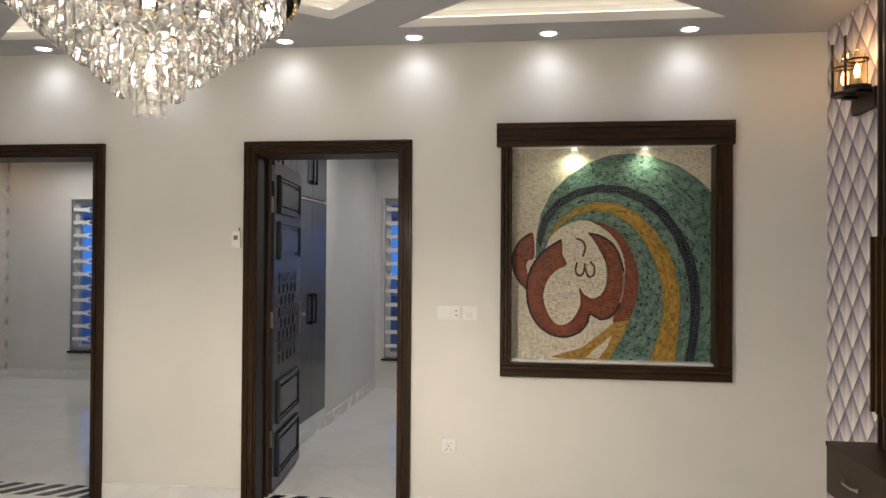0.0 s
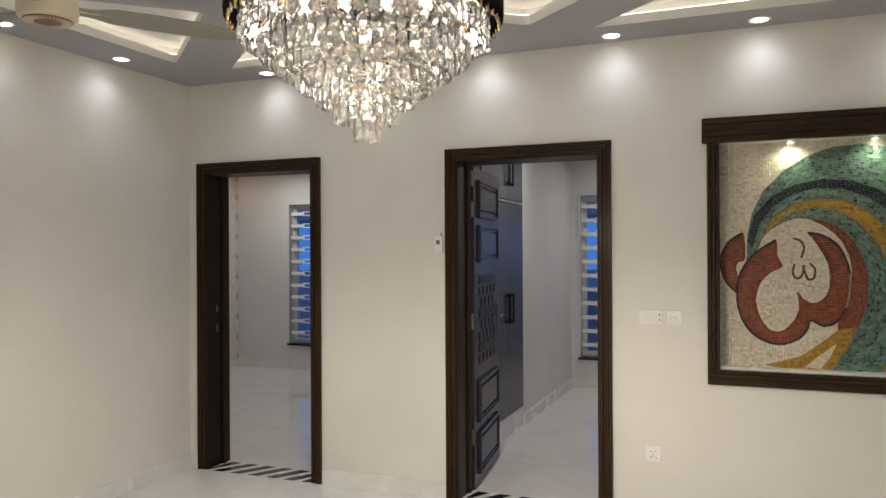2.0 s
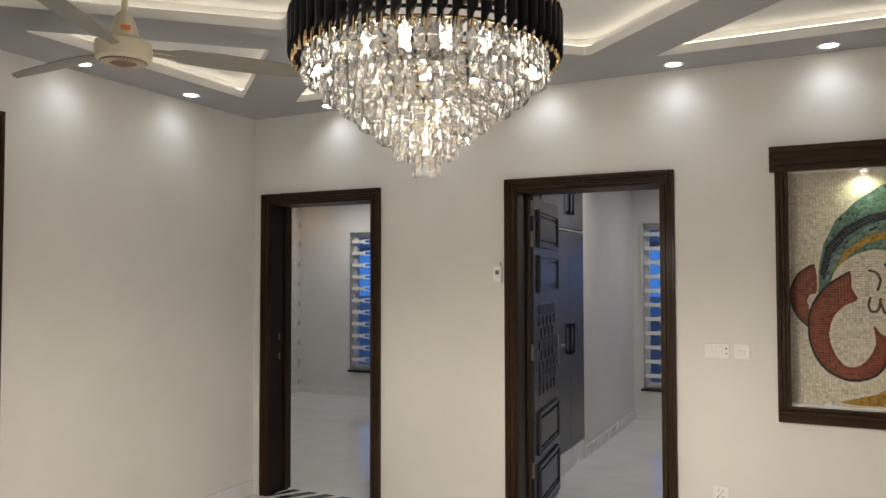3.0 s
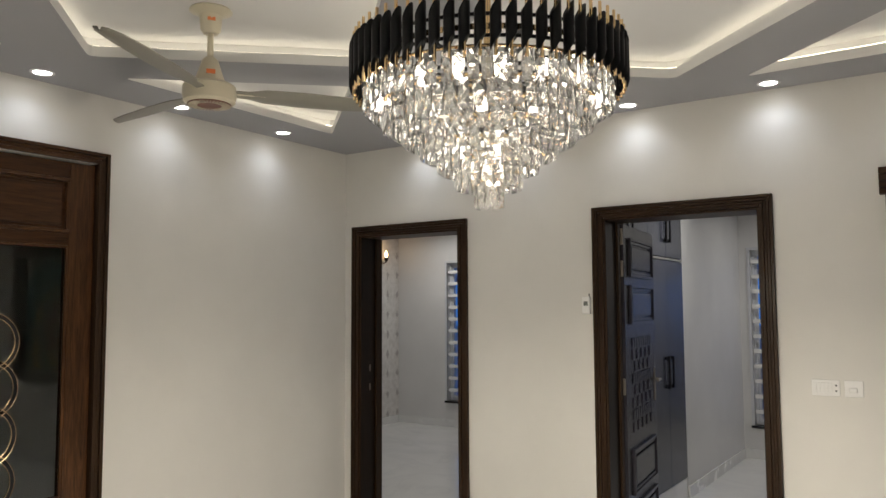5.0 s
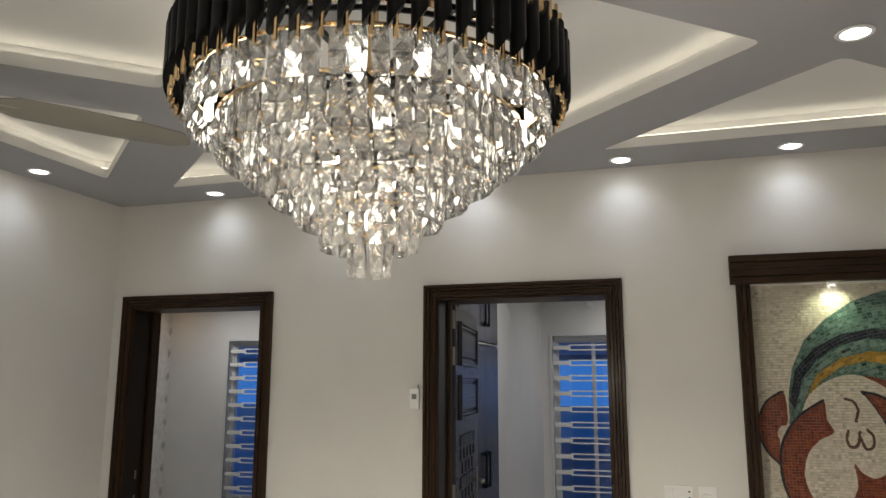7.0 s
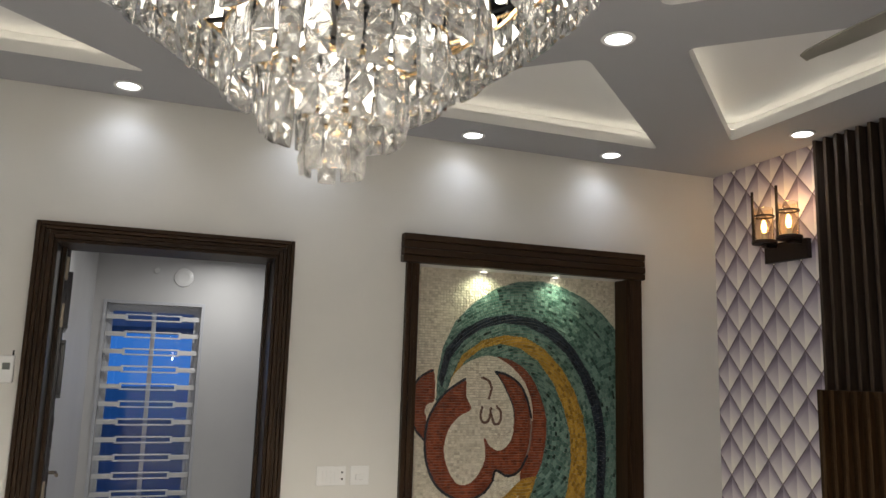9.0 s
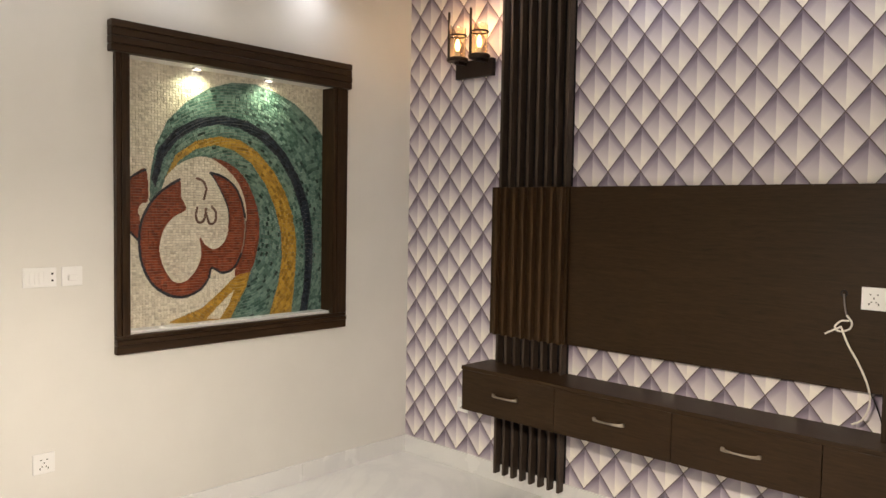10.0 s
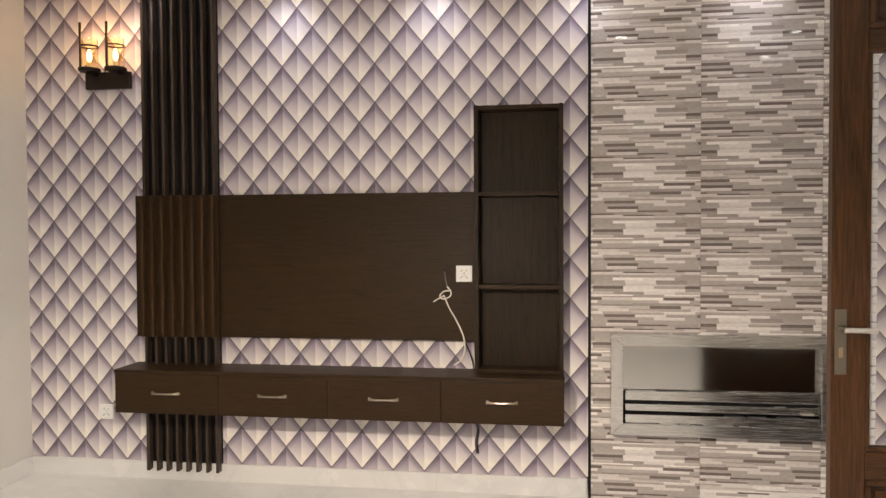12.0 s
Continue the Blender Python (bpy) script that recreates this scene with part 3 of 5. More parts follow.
# ---- windows ----
def barred_window(name, x0, x1):
    t = thing(name, "white aluminium sliding window with white horizontal security bars", "window", kind="structure")
    y = FAR + 0.075
    fr = 0.03
    part("window_frame", made(((x0, y, WZ0), (x0 + fr, y + 0.06, WZ1)), ((x1 - fr, y, WZ0), (x1, y + 0.06, WZ1)), ((x0 + fr, y, WZ0), (x1 - fr, y + 0.06, WZ0 + fr)), ((x0 + fr, y, WZ1 - fr), (x1 - fr, y + 0.06, WZ1)), bevel=0.004), ALU, t)
    mid = (x0 + x1) / 2
    for a, b, dy in ((x0 + fr, mid + 0.02, 0.012), (mid - 0.02, x1 - fr, 0.034)):
        s = part("sash", made(((a, y + dy, WZ0 + fr), (a + 0.025, y + dy + 0.018, WZ1 - fr)), ((b - 0.025, y + dy, WZ0 + fr), (b, y + dy + 0.018, WZ1 - fr)),
                              ((a + 0.025, y + dy, WZ0 + fr), (b - 0.025, y + dy + 0.018, WZ0 + fr + 0.035)), ((a + 0.025, y + dy, WZ1 - fr - 0.035), (b - 0.025, y + dy + 0.018, WZ1 - fr))), ALU, t)
        p = part("pane", made(((a + 0.025, y + dy + 0.007, WZ0 + fr + 0.035), (b - 0.025, y + dy + 0.011, WZ1 - fr - 0.035))), GLASS, s)
        p.visible_shadow = False
    part("window_sill", made(((x0 - 0.03, FAR - 0.03, WZ0 - 0.025), (x1 + 0.03, FAR + 0.075, WZ0)), bevel=0.003), BLACKSTONE, t, "dark granite window sill")
    part("surround", made(((x0 - 0.03, FAR - 0.012, WZ0), (x0, FAR + 0.02, WZ1 + 0.03)), ((x1, FAR - 0.012, WZ0), (x1 + 0.03, FAR + 0.02, WZ1 + 0.03)), ((x0, FAR - 0.012, WZ1), (x1, FAR + 0.02, WZ1 + 0.03)), bevel=0.003), ALU, t)
    g = 11
    for i in range(g):
        z = WZ0 + 0.14 + i * (WZ1 - WZ0 - 0.26) / (g - 1)
        q, w = x0 + 0.002, x1 - 0.002
        a, b = x0 + 0.2 * (x1 - x0), x1 - 0.2 * (x1 - x0)
        part("bar", made(((q, FAR + 0.03, z - 0.021), (a, FAR + 0.045, z + 0.021)), ((b, FAR + 0.03, z - 0.021), (w, FAR + 0.045, z + 0.021)),
                         ((a, FAR + 0.031, z - 0.032), (b, FAR + 0.044, z - 0.018)), ((a, FAR + 0.031, z + 0.018), (b, FAR + 0.044, z + 0.032)),
                         ((a, FAR + 0.0305, z - 0.033), (a + 0.02, FAR + 0.0445, z + 0.033)), ((b - 0.02, FAR + 0.0305, z - 0.033), (b, FAR + 0.0445, z + 0.033)), bevel=0.002), PLASTIC, t)
    return t


for nm, (a, b) in WIN.items():
    barred_window(nm, a, b)
nb = thing("boundary_wall", "rendered boundary wall and dark canopy outside in dusk", "wall", kind="structure")
part("wall", made(((-14, FAR + 4.2, -0.3), (4, FAR + 4.4, 0.85))), BLUEWALL, nb)
part("canopy", made(((-9, FAR + 1.4, 2.02), (1, FAR + 3.4, 2.2)), bevel=0.01), BLUEWALL, nb)
structure("ground", made(((-40, FAR + 0.3, -0.4), (30, FAR + 60, -0.3))), mat("dusk_paving", (0.2, 0.2, 0.22), 0.8), "paved ground outside the windows", "ground")

# ---- mosaic in its niche ----
ART_X0, ART_X1, ART_Z0, ART_Z1 = -1.73, -0.595, 0.905, 2.14
NICHE_Y = 0.085


def art(cx, cy):
    """Design units, 660 wide and 697 tall from the top left corner, to wall metres."""
    return (ART_X0 + (cx - 84) / 660 * (ART_X1 - ART_X0), ART_Z1 - (cy - 115) / 697 * (ART_Z1 - ART_Z0))


def shape(*pts, curved=True, steps=5):
    line = smooth_line([(x, y, 0) for x, y in pts], steps, True) if curved else [Vector((x, y, 0)) for x, y in pts]
    return np.array([(p.x, p.y) for p in line])


def inside(poly, x, y):
    hit = np.zeros(x.shape, bool)
    px, py = poly[:, 0], poly[:, 1]
    j = len(poly) - 1
    for i in range(len(poly)):
        cut = ((py[i] > y) != (py[j] > y)) & (x < (px[j] - px[i]) * (y - py[i]) / (py[j] - py[i] + 1e-12) + px[i])
        hit ^= cut
        j = i
    return hit


def stroke(pts, width, x, y, loop=False):
    line = [(p.x, p.y) for p in smooth_line([(a, b, 0) for a, b in pts], 6, loop)]
    if loop:
        line.append(line[0])
    hit = np.zeros(x.shape, bool)
    for (ax, ay), (bx, by) in zip(line, line[1:]):
        dx, dy = bx - ax, by - ay
        u = np.clip(((x - ax) * dx + (y - ay) * dy) / (dx * dx + dy * dy + 1e-9), 0, 1)
        hit |= (x - ax - u * dx) ** 2 + (y - ay - u * dy) ** 2 < (width / 2) ** 2
    return hit


CREAM_Z, GREEN_Z, NAVY_Z, OCHRE_Z, RUST_Z, BROWN_Z = range(6)
LOOP = [(250, 415), (190, 455), (150, 510), (137, 570), (145, 640), (175, 695), (220, 725), (265, 733), (310, 718), (338, 690), (350, 658), (385, 673), (422, 660), (450, 610), (460, 540), (450, 480), (425, 430), (385, 402), (345, 393)]
EAR = [(155, 393), (115, 415), (90, 460), (88, 500), (105, 545), (135, 577)]


def zones(x, y):
    z = np.full(x.shape, CREAM_Z)

    def lay(poly, k):
        z[inside(poly, x, y)] = k
    lay(shape((165, 475), (168, 400), (182, 330), (217, 260), (272, 205), (342, 160), (415, 136), (490, 131), (565, 145), (635, 172), (700, 215), (760, 275), (760, 840), (560, 850), (370, 850), (430, 740), (380, 560), (250, 420), curved=False), GREEN_Z)
    lay(shape((170, 415), (190, 335), (240, 280), (310, 245), (390, 232), (470, 240), (540, 270), (600, 320), (650, 390), (688, 470), (706, 560), (708, 640), (700, 730), (680, 850), (648, 850), (672, 730), (678, 640), (673, 560), (655, 480), (620, 400), (570, 335), (510, 290), (440, 262), (370, 257), (300, 275), (245, 310), (205, 360), (182, 440), curved=False), NAVY_Z)
    lay(shape((203, 425), (240, 350), (300, 308), (370, 290), (440, 295), (500, 325), (560, 380), (600, 440), (630, 510), (643, 590), (640, 680), (622, 850), (530, 850), (575, 720), (590, 640), (585, 560), (565, 490), (530, 420), (480, 360), (420, 325), (360, 315), (300, 330), (250, 365), (215, 412), curved=False), OCHRE_Z)
    lay(shape((200, 440), (218, 402), (260, 368), (320, 349), (385, 365), (440, 410), (470, 480), (470, 560), (450, 640), (440, 700), (300, 760), (170, 720), (150, 560)), CREAM_Z)
    lay(shape((350, 352), (400, 362), (450, 395), (485, 450), (507, 520), (503, 600), (478, 672), (430, 695), (428, 655), (455, 600), (464, 500), (440, 425), (395, 378)), RUST_Z)
    lay(shape((215, 800), (320, 768), (385, 720), (430, 682), (478, 674), (462, 720), (410, 806), (340, 812), curved=False), OCHRE_Z)
    lay(shape((333, 800), (372, 765), (424, 722), (405, 765), (376, 804), curved=False), CREAM_Z)
    lay(shape(*LOOP, (372, 430), (400, 480), (405, 540), (390, 585), (360, 605), (330, 592), (312, 570), (317, 620), (300, 662), (270, 690), (235, 690), (205, 650), (193, 600), (205, 550), (235, 515), (270, 495), (256, 460), steps=4), RUST_Z)
    lay(shape(*EAR, (139, 522), (133, 503), (142, 482), (161, 470)), RUST_Z)
    z[stroke(LOOP, 7, x, y) | stroke(EAR, 6, x, y)] = NAVY_Z
    z[stroke([(345, 393), (372, 430), (402, 490), (404, 545)], 4, x, y)] = NAVY_Z
    for s in ([(303, 410), (322, 417), (332, 438), (325, 466)], [(305, 490), (300, 512), (308, 530), (325, 524), (332, 492)], [(332, 505), (343, 533), (360, 528), (363, 503), (350, 487)]):
        z[stroke(s, 7, x, y)] = BROWN_Z
    return z


def mosaic():
    """Small stone chips: level courses in the pale and rust fields, curved courses along the sweeping bands, cut finer where colours meet."""
    rng = np.random.RandomState(3)
    cells = []

    def lay(u, v, du, dv, place, swept, sub):
        """Lays the chips of a grid (u, v) that place() turns into design units, where the colour suits the kind of course."""
        def spot(a, c):
            x, y = place(u + a * du, v + c * dv)
            return zones(x, y)
        k = np.stack([spot(a, c) for a, c in ((0.02, 0.02), (0.98, 0.02), (0.02, 0.98), (0.98, 0.98), (0.5, 0.5))])
        whole = (k == k[0]).all(axis=0)
        for uu, vv, kk in zip(u[whole], v[whole], k[4][whole]):
            if ((kk in (GREEN_Z, NAVY_Z, OCHRE_Z)) == swept):
                cells.append((place, uu + 0.04 * du, vv + 0.06 * dv, du * 0.92, dv * 0.88, kk))
        bu = np.concatenate([u[~whole] + i * du / sub for i in range(sub) for j in range(sub)])
        bv = np.concatenate([v[~whole] + j * dv / sub for i in range(sub) for j in range(sub)])
        x, y = place(bu + du / sub / 2, bv + dv / sub / 2)
        for uu, vv, kk in zip(bu, bv, zones(x, y)):
            if ((kk in (GREEN_Z, NAVY_Z, OCHRE_Z)) == swept):
                cells.append((place, uu, vv, du / sub, dv / sub, kk))

    nx, ny = 76, 96
    iu, iv = np.meshgrid(np.arange(nx), np.arange(ny))
    lay(84 + iu.ravel() * 660 / nx, 115 + iv.ravel() * 697 / ny, 660 / nx, 697 / ny, lambda p, q: (p, q), False, 4)
    for ring in range(7, 66):
        n = max(24, int(2 * math.pi * (ring + 0.5) * 7.6 / 12.5))
        turn = rng.uniform(0, 1)
        du = 2 * math.pi / n
        u = (np.arange(n) + turn) * du
        round_course = lambda p, q: (430 + 1.0 * q * np.cos(p), 565 + 1.06 * q * np.sin(p))
        x, y = round_course(u + du / 2, np.full(n, (ring + 0.5) * 7.6))
        u = u[(x > 80) & (x < 748) & (y > 111) & (y < 816)]
        if len(u):
            lay(u, np.full(len(u), ring * 7.6), du, 7.6, round_course, True, 4)
    verts, faces, slots = [], [], []
    for place, u, v, du, dv, k in cells:
        d = NICHE_Y - 0.006 - rng.uniform(0, 0.0035)
        tilt = rng.uniform(-0.0014, 0.0014, 4)
        quad = [place(p, q) for p, q in ((u, v), (u + du, v), (u + du, v + dv), (u, v + dv))]
        quad = [art(min(max(x, 84), 744), min(max(y, 115), 812)) for x, y in quad]
        n = len(verts)
        verts += [(x, d + e, z) for (x, z), e in zip(quad, tilt)]
        verts += [(x, NICHE_Y, z) for x, z in quad]
        faces += [(n, n + 3, n + 2, n + 1), (n, n + 1, n + 5, n + 4), (n + 1, n + 2, n + 6, n + 5), (n + 2, n + 3, n + 7, n + 6), (n + 3, n, n + 4, n + 7)]
        slots += [k] * 5
    me = bpy.data.meshes.new("tesserae")
    me.from_pydata(verts, [], faces)
    for m in (chips("cream_tesserae", (0.62, 0.56, 0.44), (0.80, 0.74, 0.61)), chips("green_tesserae", (0.05, 0.115, 0.095), (0.21, 0.315, 0.265), 0.28, 0.28), chips("navy_tesserae", (0.006, 0.008, 0.014), (0.032, 0.042, 0.06)),
              chips("ochre_tesserae", (0.30, 0.165, 0.02), (0.56, 0.33, 0.05)), chips("rust_tesserae", (0.16, 0.036, 0.016), (0.31, 0.085, 0.036)), chips("brown_tesserae", (0.10, 0.045, 0.025), (0.16, 0.08, 0.05))):
        me.materials.append(m)
    me.polygons.foreach_set("material_index", slots)
    me.update()
    return me


pic = thing("mosaic_panel", "abstract stone mosaic of sweeping green, ochre and rust bands", "mosaic")
part("backing", made(((ART_X0, NICHE_Y, ART_Z0), (ART_X1, 0.128, ART_Z1))), mat("mosaic_grout", (0.30, 0.275, 0.235), 0.9), pic)
tagged(part("tesserae", mosaic(), None, pic), kind="stuff")
nf = thing("picture_surround", "dark walnut frame with a heavy grooved header round a mosaic", "frame")
for i in range(4):
    z0 = 2.142 + i * 0.034
    part("header_board", made(((-1.815, -0.05 - 0.003 * (i % 2), z0), (-0.495, -0.001, z0 + 0.032)), bevel=0.003), OAK_H, nf)
for x0, x1 in ((-1.79, -1.728), (-0.60, -0.505)):
    s = 1 if x0 < -1 else -1
    inn = x1 if s > 0 else x0
    out = x0 if s > 0 else x1
    part("side_board", made(((out, -0.03, 0.905), (inn - s * 0.04, -0.001, 2.14)), bevel=0.002), OAK, nf)
    part("side_moulding", made(((inn - s * 0.038, -0.036, 0.905), (inn - s * 0.019, -0.001, 2.14)), bevel=0.002), OAK, nf)
    part("side_reveal", made(((inn - s * 0.017, -0.03, 0.905), (inn, NICHE_Y - 0.008, 2.14)), bevel=0.002), OAK, nf)
part("bottom_board", made(((-1.79, -0.03, 0.822), (-0.505, -0.001, 0.862)), ((-1.79, -0.036, 0.864), (-0.505, -0.001, 0.884)), ((-1.79, -0.03, 0.886), (-0.505, -0.001, 0.9035)), bevel=0.002), OAK_H, nf)
part("ledge", made(((-1.727, 0.0, 0.906), (-0.601, NICHE_Y - 0.008, 0.918)), bevel=0.002), SKIRT, nf, "pale stone ledge inside the frame")
for x in (-1.37, -0.97):
    nl = thing("niche_light", "small recessed spotlight under the frame header", "spotlight", pose(x, 0.045, 2.139), group="niche lights")
    part("bezel", turned([(0.024, 0), (0.024, -0.006), (0.018, -0.008), (0.018, -0.002)], 16), NICKEL, nl)
    part("lens", turned([(0.0, -0.003), (0.0175, -0.003)], 16), DISC, nl)
    lamp("niche_lamp", "SPOT", (x, 0.018, 2.128), 4.4, (0.97, 1.0, 0.66), (x, 0.06, 1.6), cone=150, blend=1.0, soft=0.02)


# ---- downlights ----
def downlight_mesh():
    rim = mesh_of("rim", turned([(0.042, -0.001), (0.056, -0.002), (0.058, -0.005), (0.054, -0.008), (0.044, -0.007), (0.042, -0.003)], 24), PLASTIC, True)
    lens = mesh_of("lens", turned([(0.0, -0.004), (0.043, -0.004)], 24), DISC)
    return rim, lens


RIM, LENS = downlight_mesh()
SPOTS = [(MID_X + s * (0.381 + 0.762 * i), -0.146) for i in range(3) for s in (1, -1)]
SPOTS += [(MID_X + s * (0.381 + 0.762 * i), SOUTH + 0.146) for i in range(3) for s in (1, -1)]
SPOTS += [(x, MID_Y + 0.8 * i) for x in (-0.175, WEST + 0.165) for i in (-2, -1, 0, 1, 2)]
SPOTS += [(MID_X + sx * 1.18, MID_Y + sy * 1.09) for sx in (1, -1) for sy in (1, -1)]
for x, y in SPOTS:
    d = thing("downlight", "round white recessed ceiling downlight, switched on", "downlight", pose(x, y, CEIL_Z), group="ceiling downlights")
    part("rim", RIM, None, d)
    part("lens", LENS, None, d)
    lamp("downlight_lamp", "AREA", (x, y, CEIL_Z - 0.010), SPOT_POWER, (0.84, 0.88, 1.0), (x, y, 0), spread=125)
for x, y in ((-2.31, 3.53), (-2.9, 1.6), (-7.0, 3.4), (-5.6, 1.6)):
    d = thing("downlight", "round white recessed bedroom ceiling downlight, switched on", "downlight", pose(x, y, BED_Z), group="bedroom downlights")
    part("rim", RIM, None, d)
    part("lens", LENS, None, d)
    lamp("bedroom_lamp", "AREA", (x, y, BED_Z - 0.010), 9.5, (1.0, 0.95, 0.88), (x, y, 0), spread=170)


# ---- chandelier ----
CX, CY = -2.64, -2.41


def crystal_mesh(length, wide):
    """Cut crystal bar: two four-sided points on each broad face, bevelled sides and ends."""
    bm = bmesh.new()
    w, ts, tm = wide / 2, wide * 0.11, wide * 0.27
    side = {}
    for f in (1, -1):
        for x in (-1, 1):
            for k, (u, p) in enumerate(((0.0, 0.82), (0.5, 1.0), (1.0, 0.82))):
                side[f, x, k] = bm.verts.new((x * w * p, f * ts * (1.0 if k == 1 else 0.7), -u * length))
        for k in (0, 1):
            tip = bm.verts.new((0, f * tm, -(0.25 + 0.5 * k) * length))
            ring = [side[f, -1, k], side[f, 1, k], side[f, 1, k + 1], side[f, -1, k + 1]]
            for i in range(4):
                bm.faces.new((ring[i], ring[(i + 1) % 4], tip))
    for x in (-1, 1):
        for k in (0, 1):
            bm.faces.new((side[1, x, k], side[-1, x, k], side[-1, x, k + 1], side[1, x, k + 1]))
    for k in (0, 2):
        bm.faces.new((side[1, -1, k], side[1, 1, k], side[-1, 1, k], side[-1, -1, k]))
    bmesh.ops.recalc_face_normals(bm, faces=bm.faces)
    return mesh_of("crystal", bm, CRYSTAL)


ch = thing("chandelier", "tiered crystal chandelier with black tube crown and gold rods, lit", "chandelier", pose(CX, CY, 0))
TIERS = [(0.362, 2.170, 0.080), (0.305, 2.118, 0.078), (0.252, 2.079, 0.078), (0.199, 2.038, 0.078), (0.145, 1.995, 0.078), (0.092, 1.945, 0.078), (0.039, 1.893, 0.072)]
for r, zb, length in TIERS:
    zt = zb + length
    tier = part("tier_ring", tube([(r * math.cos(a), r * math.sin(a), zt + 0.004) for a in np.linspace(0, 2 * math.pi, 64, False)], 0.004, 6, True), GOLD, ch, "thin gold ring", True)
    n = max(8, round(2 * math.pi * r / 0.0345))
    me = crystal_mesh(length, 0.0315 if r > 0.05 else 0.028)
    for i in range(n):
        a = 2 * math.pi * (i + random.uniform(-0.12, 0.12)) / n
        part("crystal", me, None, tier, at=pose(r * math.cos(a), r * math.sin(a), zt - random.uniform(0, 0.004), random.uniform(-2, 2), random.uniform(-2, 2), math.degrees(a) + 90 + random.uniform(-7, 7)))
    if r > 0.06:
        for k in range(6):
            part("spoke", made(((-0.004, 0, zt + 0.002), (0.004, r, zt + 0.007))), BLACK, tier, at=pose(0, 0, 0, 0, 0, 60 * k + 290 * r))


def crown_tube():
    bm = turned([(0.0, 0.0), (0.0148, 0.0), (0.0148, 0.10), (0.0, 0.10)], 14)
    for v in bm.verts:
        v.co.z += v.co.x * 1.6
    return mesh_of("crown_tube", bm, BLACK, True)


TUBE = crown_tube()
ROD = mesh_of("gold_rod", turned([(0.0, -0.035), (0.0045, -0.035), (0.0045, 0.145), (0.0, 0.145)], 8), GOLD, True)
NT = 64
for i in range(NT):
    a = 2 * math.pi * i / NT
    m = pose(0.395 * math.cos(a), 0.395 * math.sin(a), 2.252, 0, 0, math.degrees(a) + 90)
    tb = part("crown_tube", TUBE, None, ch, at=m)
    part("gold_rod", ROD, None, tb)
for z in (2.275, 2.33):
    part("crown_hoop", tube([(0.374 * math.cos(a), 0.374 * math.sin(a), z) for a in np.linspace(0, 2 * math.pi, 72, False)], 0.005, 6, True), BLACK, ch)
part("inner_drum", turned([(0.35, 2.30), (0.352, 2.30), (0.352, 2.315), (0.35, 2.315)], 48, closed=True), GOLD, ch)
for k in range(8):
    part("frame_arm", made(((-0.006, 0, 2.300), (0.006, 0.36, 2.309))), BLACK, ch, at=pose(0, 0, 0, 0, 0, 45 * k))
part("stem", turned([(0.0, 2.25), (0.011, 2.25), (0.011, 2.86), (0.06, 2.865), (0.065, 2.90), (0.0, 2.90)], 20), GOLD, ch, "", True)
def candle_bulb(r, a, z):
    part("bulb", BULB_MESH, None, ch, at=pose(r * math.cos(a), r * math.sin(a), z))


BULB_MESH = mesh_of("bulb", turned([(0.0, 0.0), (0.007, 0.003), (0.0085, 0.012), (0.0085, 0.036), (0.005, 0.044), (0.0, 0.046)], 12), CANDLE, True)
for count, r, z in ((18, 0.325, 2.195), (9, 0.215, 2.13), (5, 0.10, 2.05), (1, 0.0, 1.985)):
    for k in range(count):
        candle_bulb(r, 2 * math.pi * (k + 0.4) / count, z)
lamp("chandelier_lamp", "SPOT", (CX, CY, 1.80), CHAND, (1.0, 0.88, 0.72), (CX, CY, 0), cone=180, blend=0.5, soft=0.04)
lamp("chandelier_lamp", "POINT", (CX, CY, 1.72), CHAND * 0.22, (1.0, 0.88, 0.72), soft=0.04)


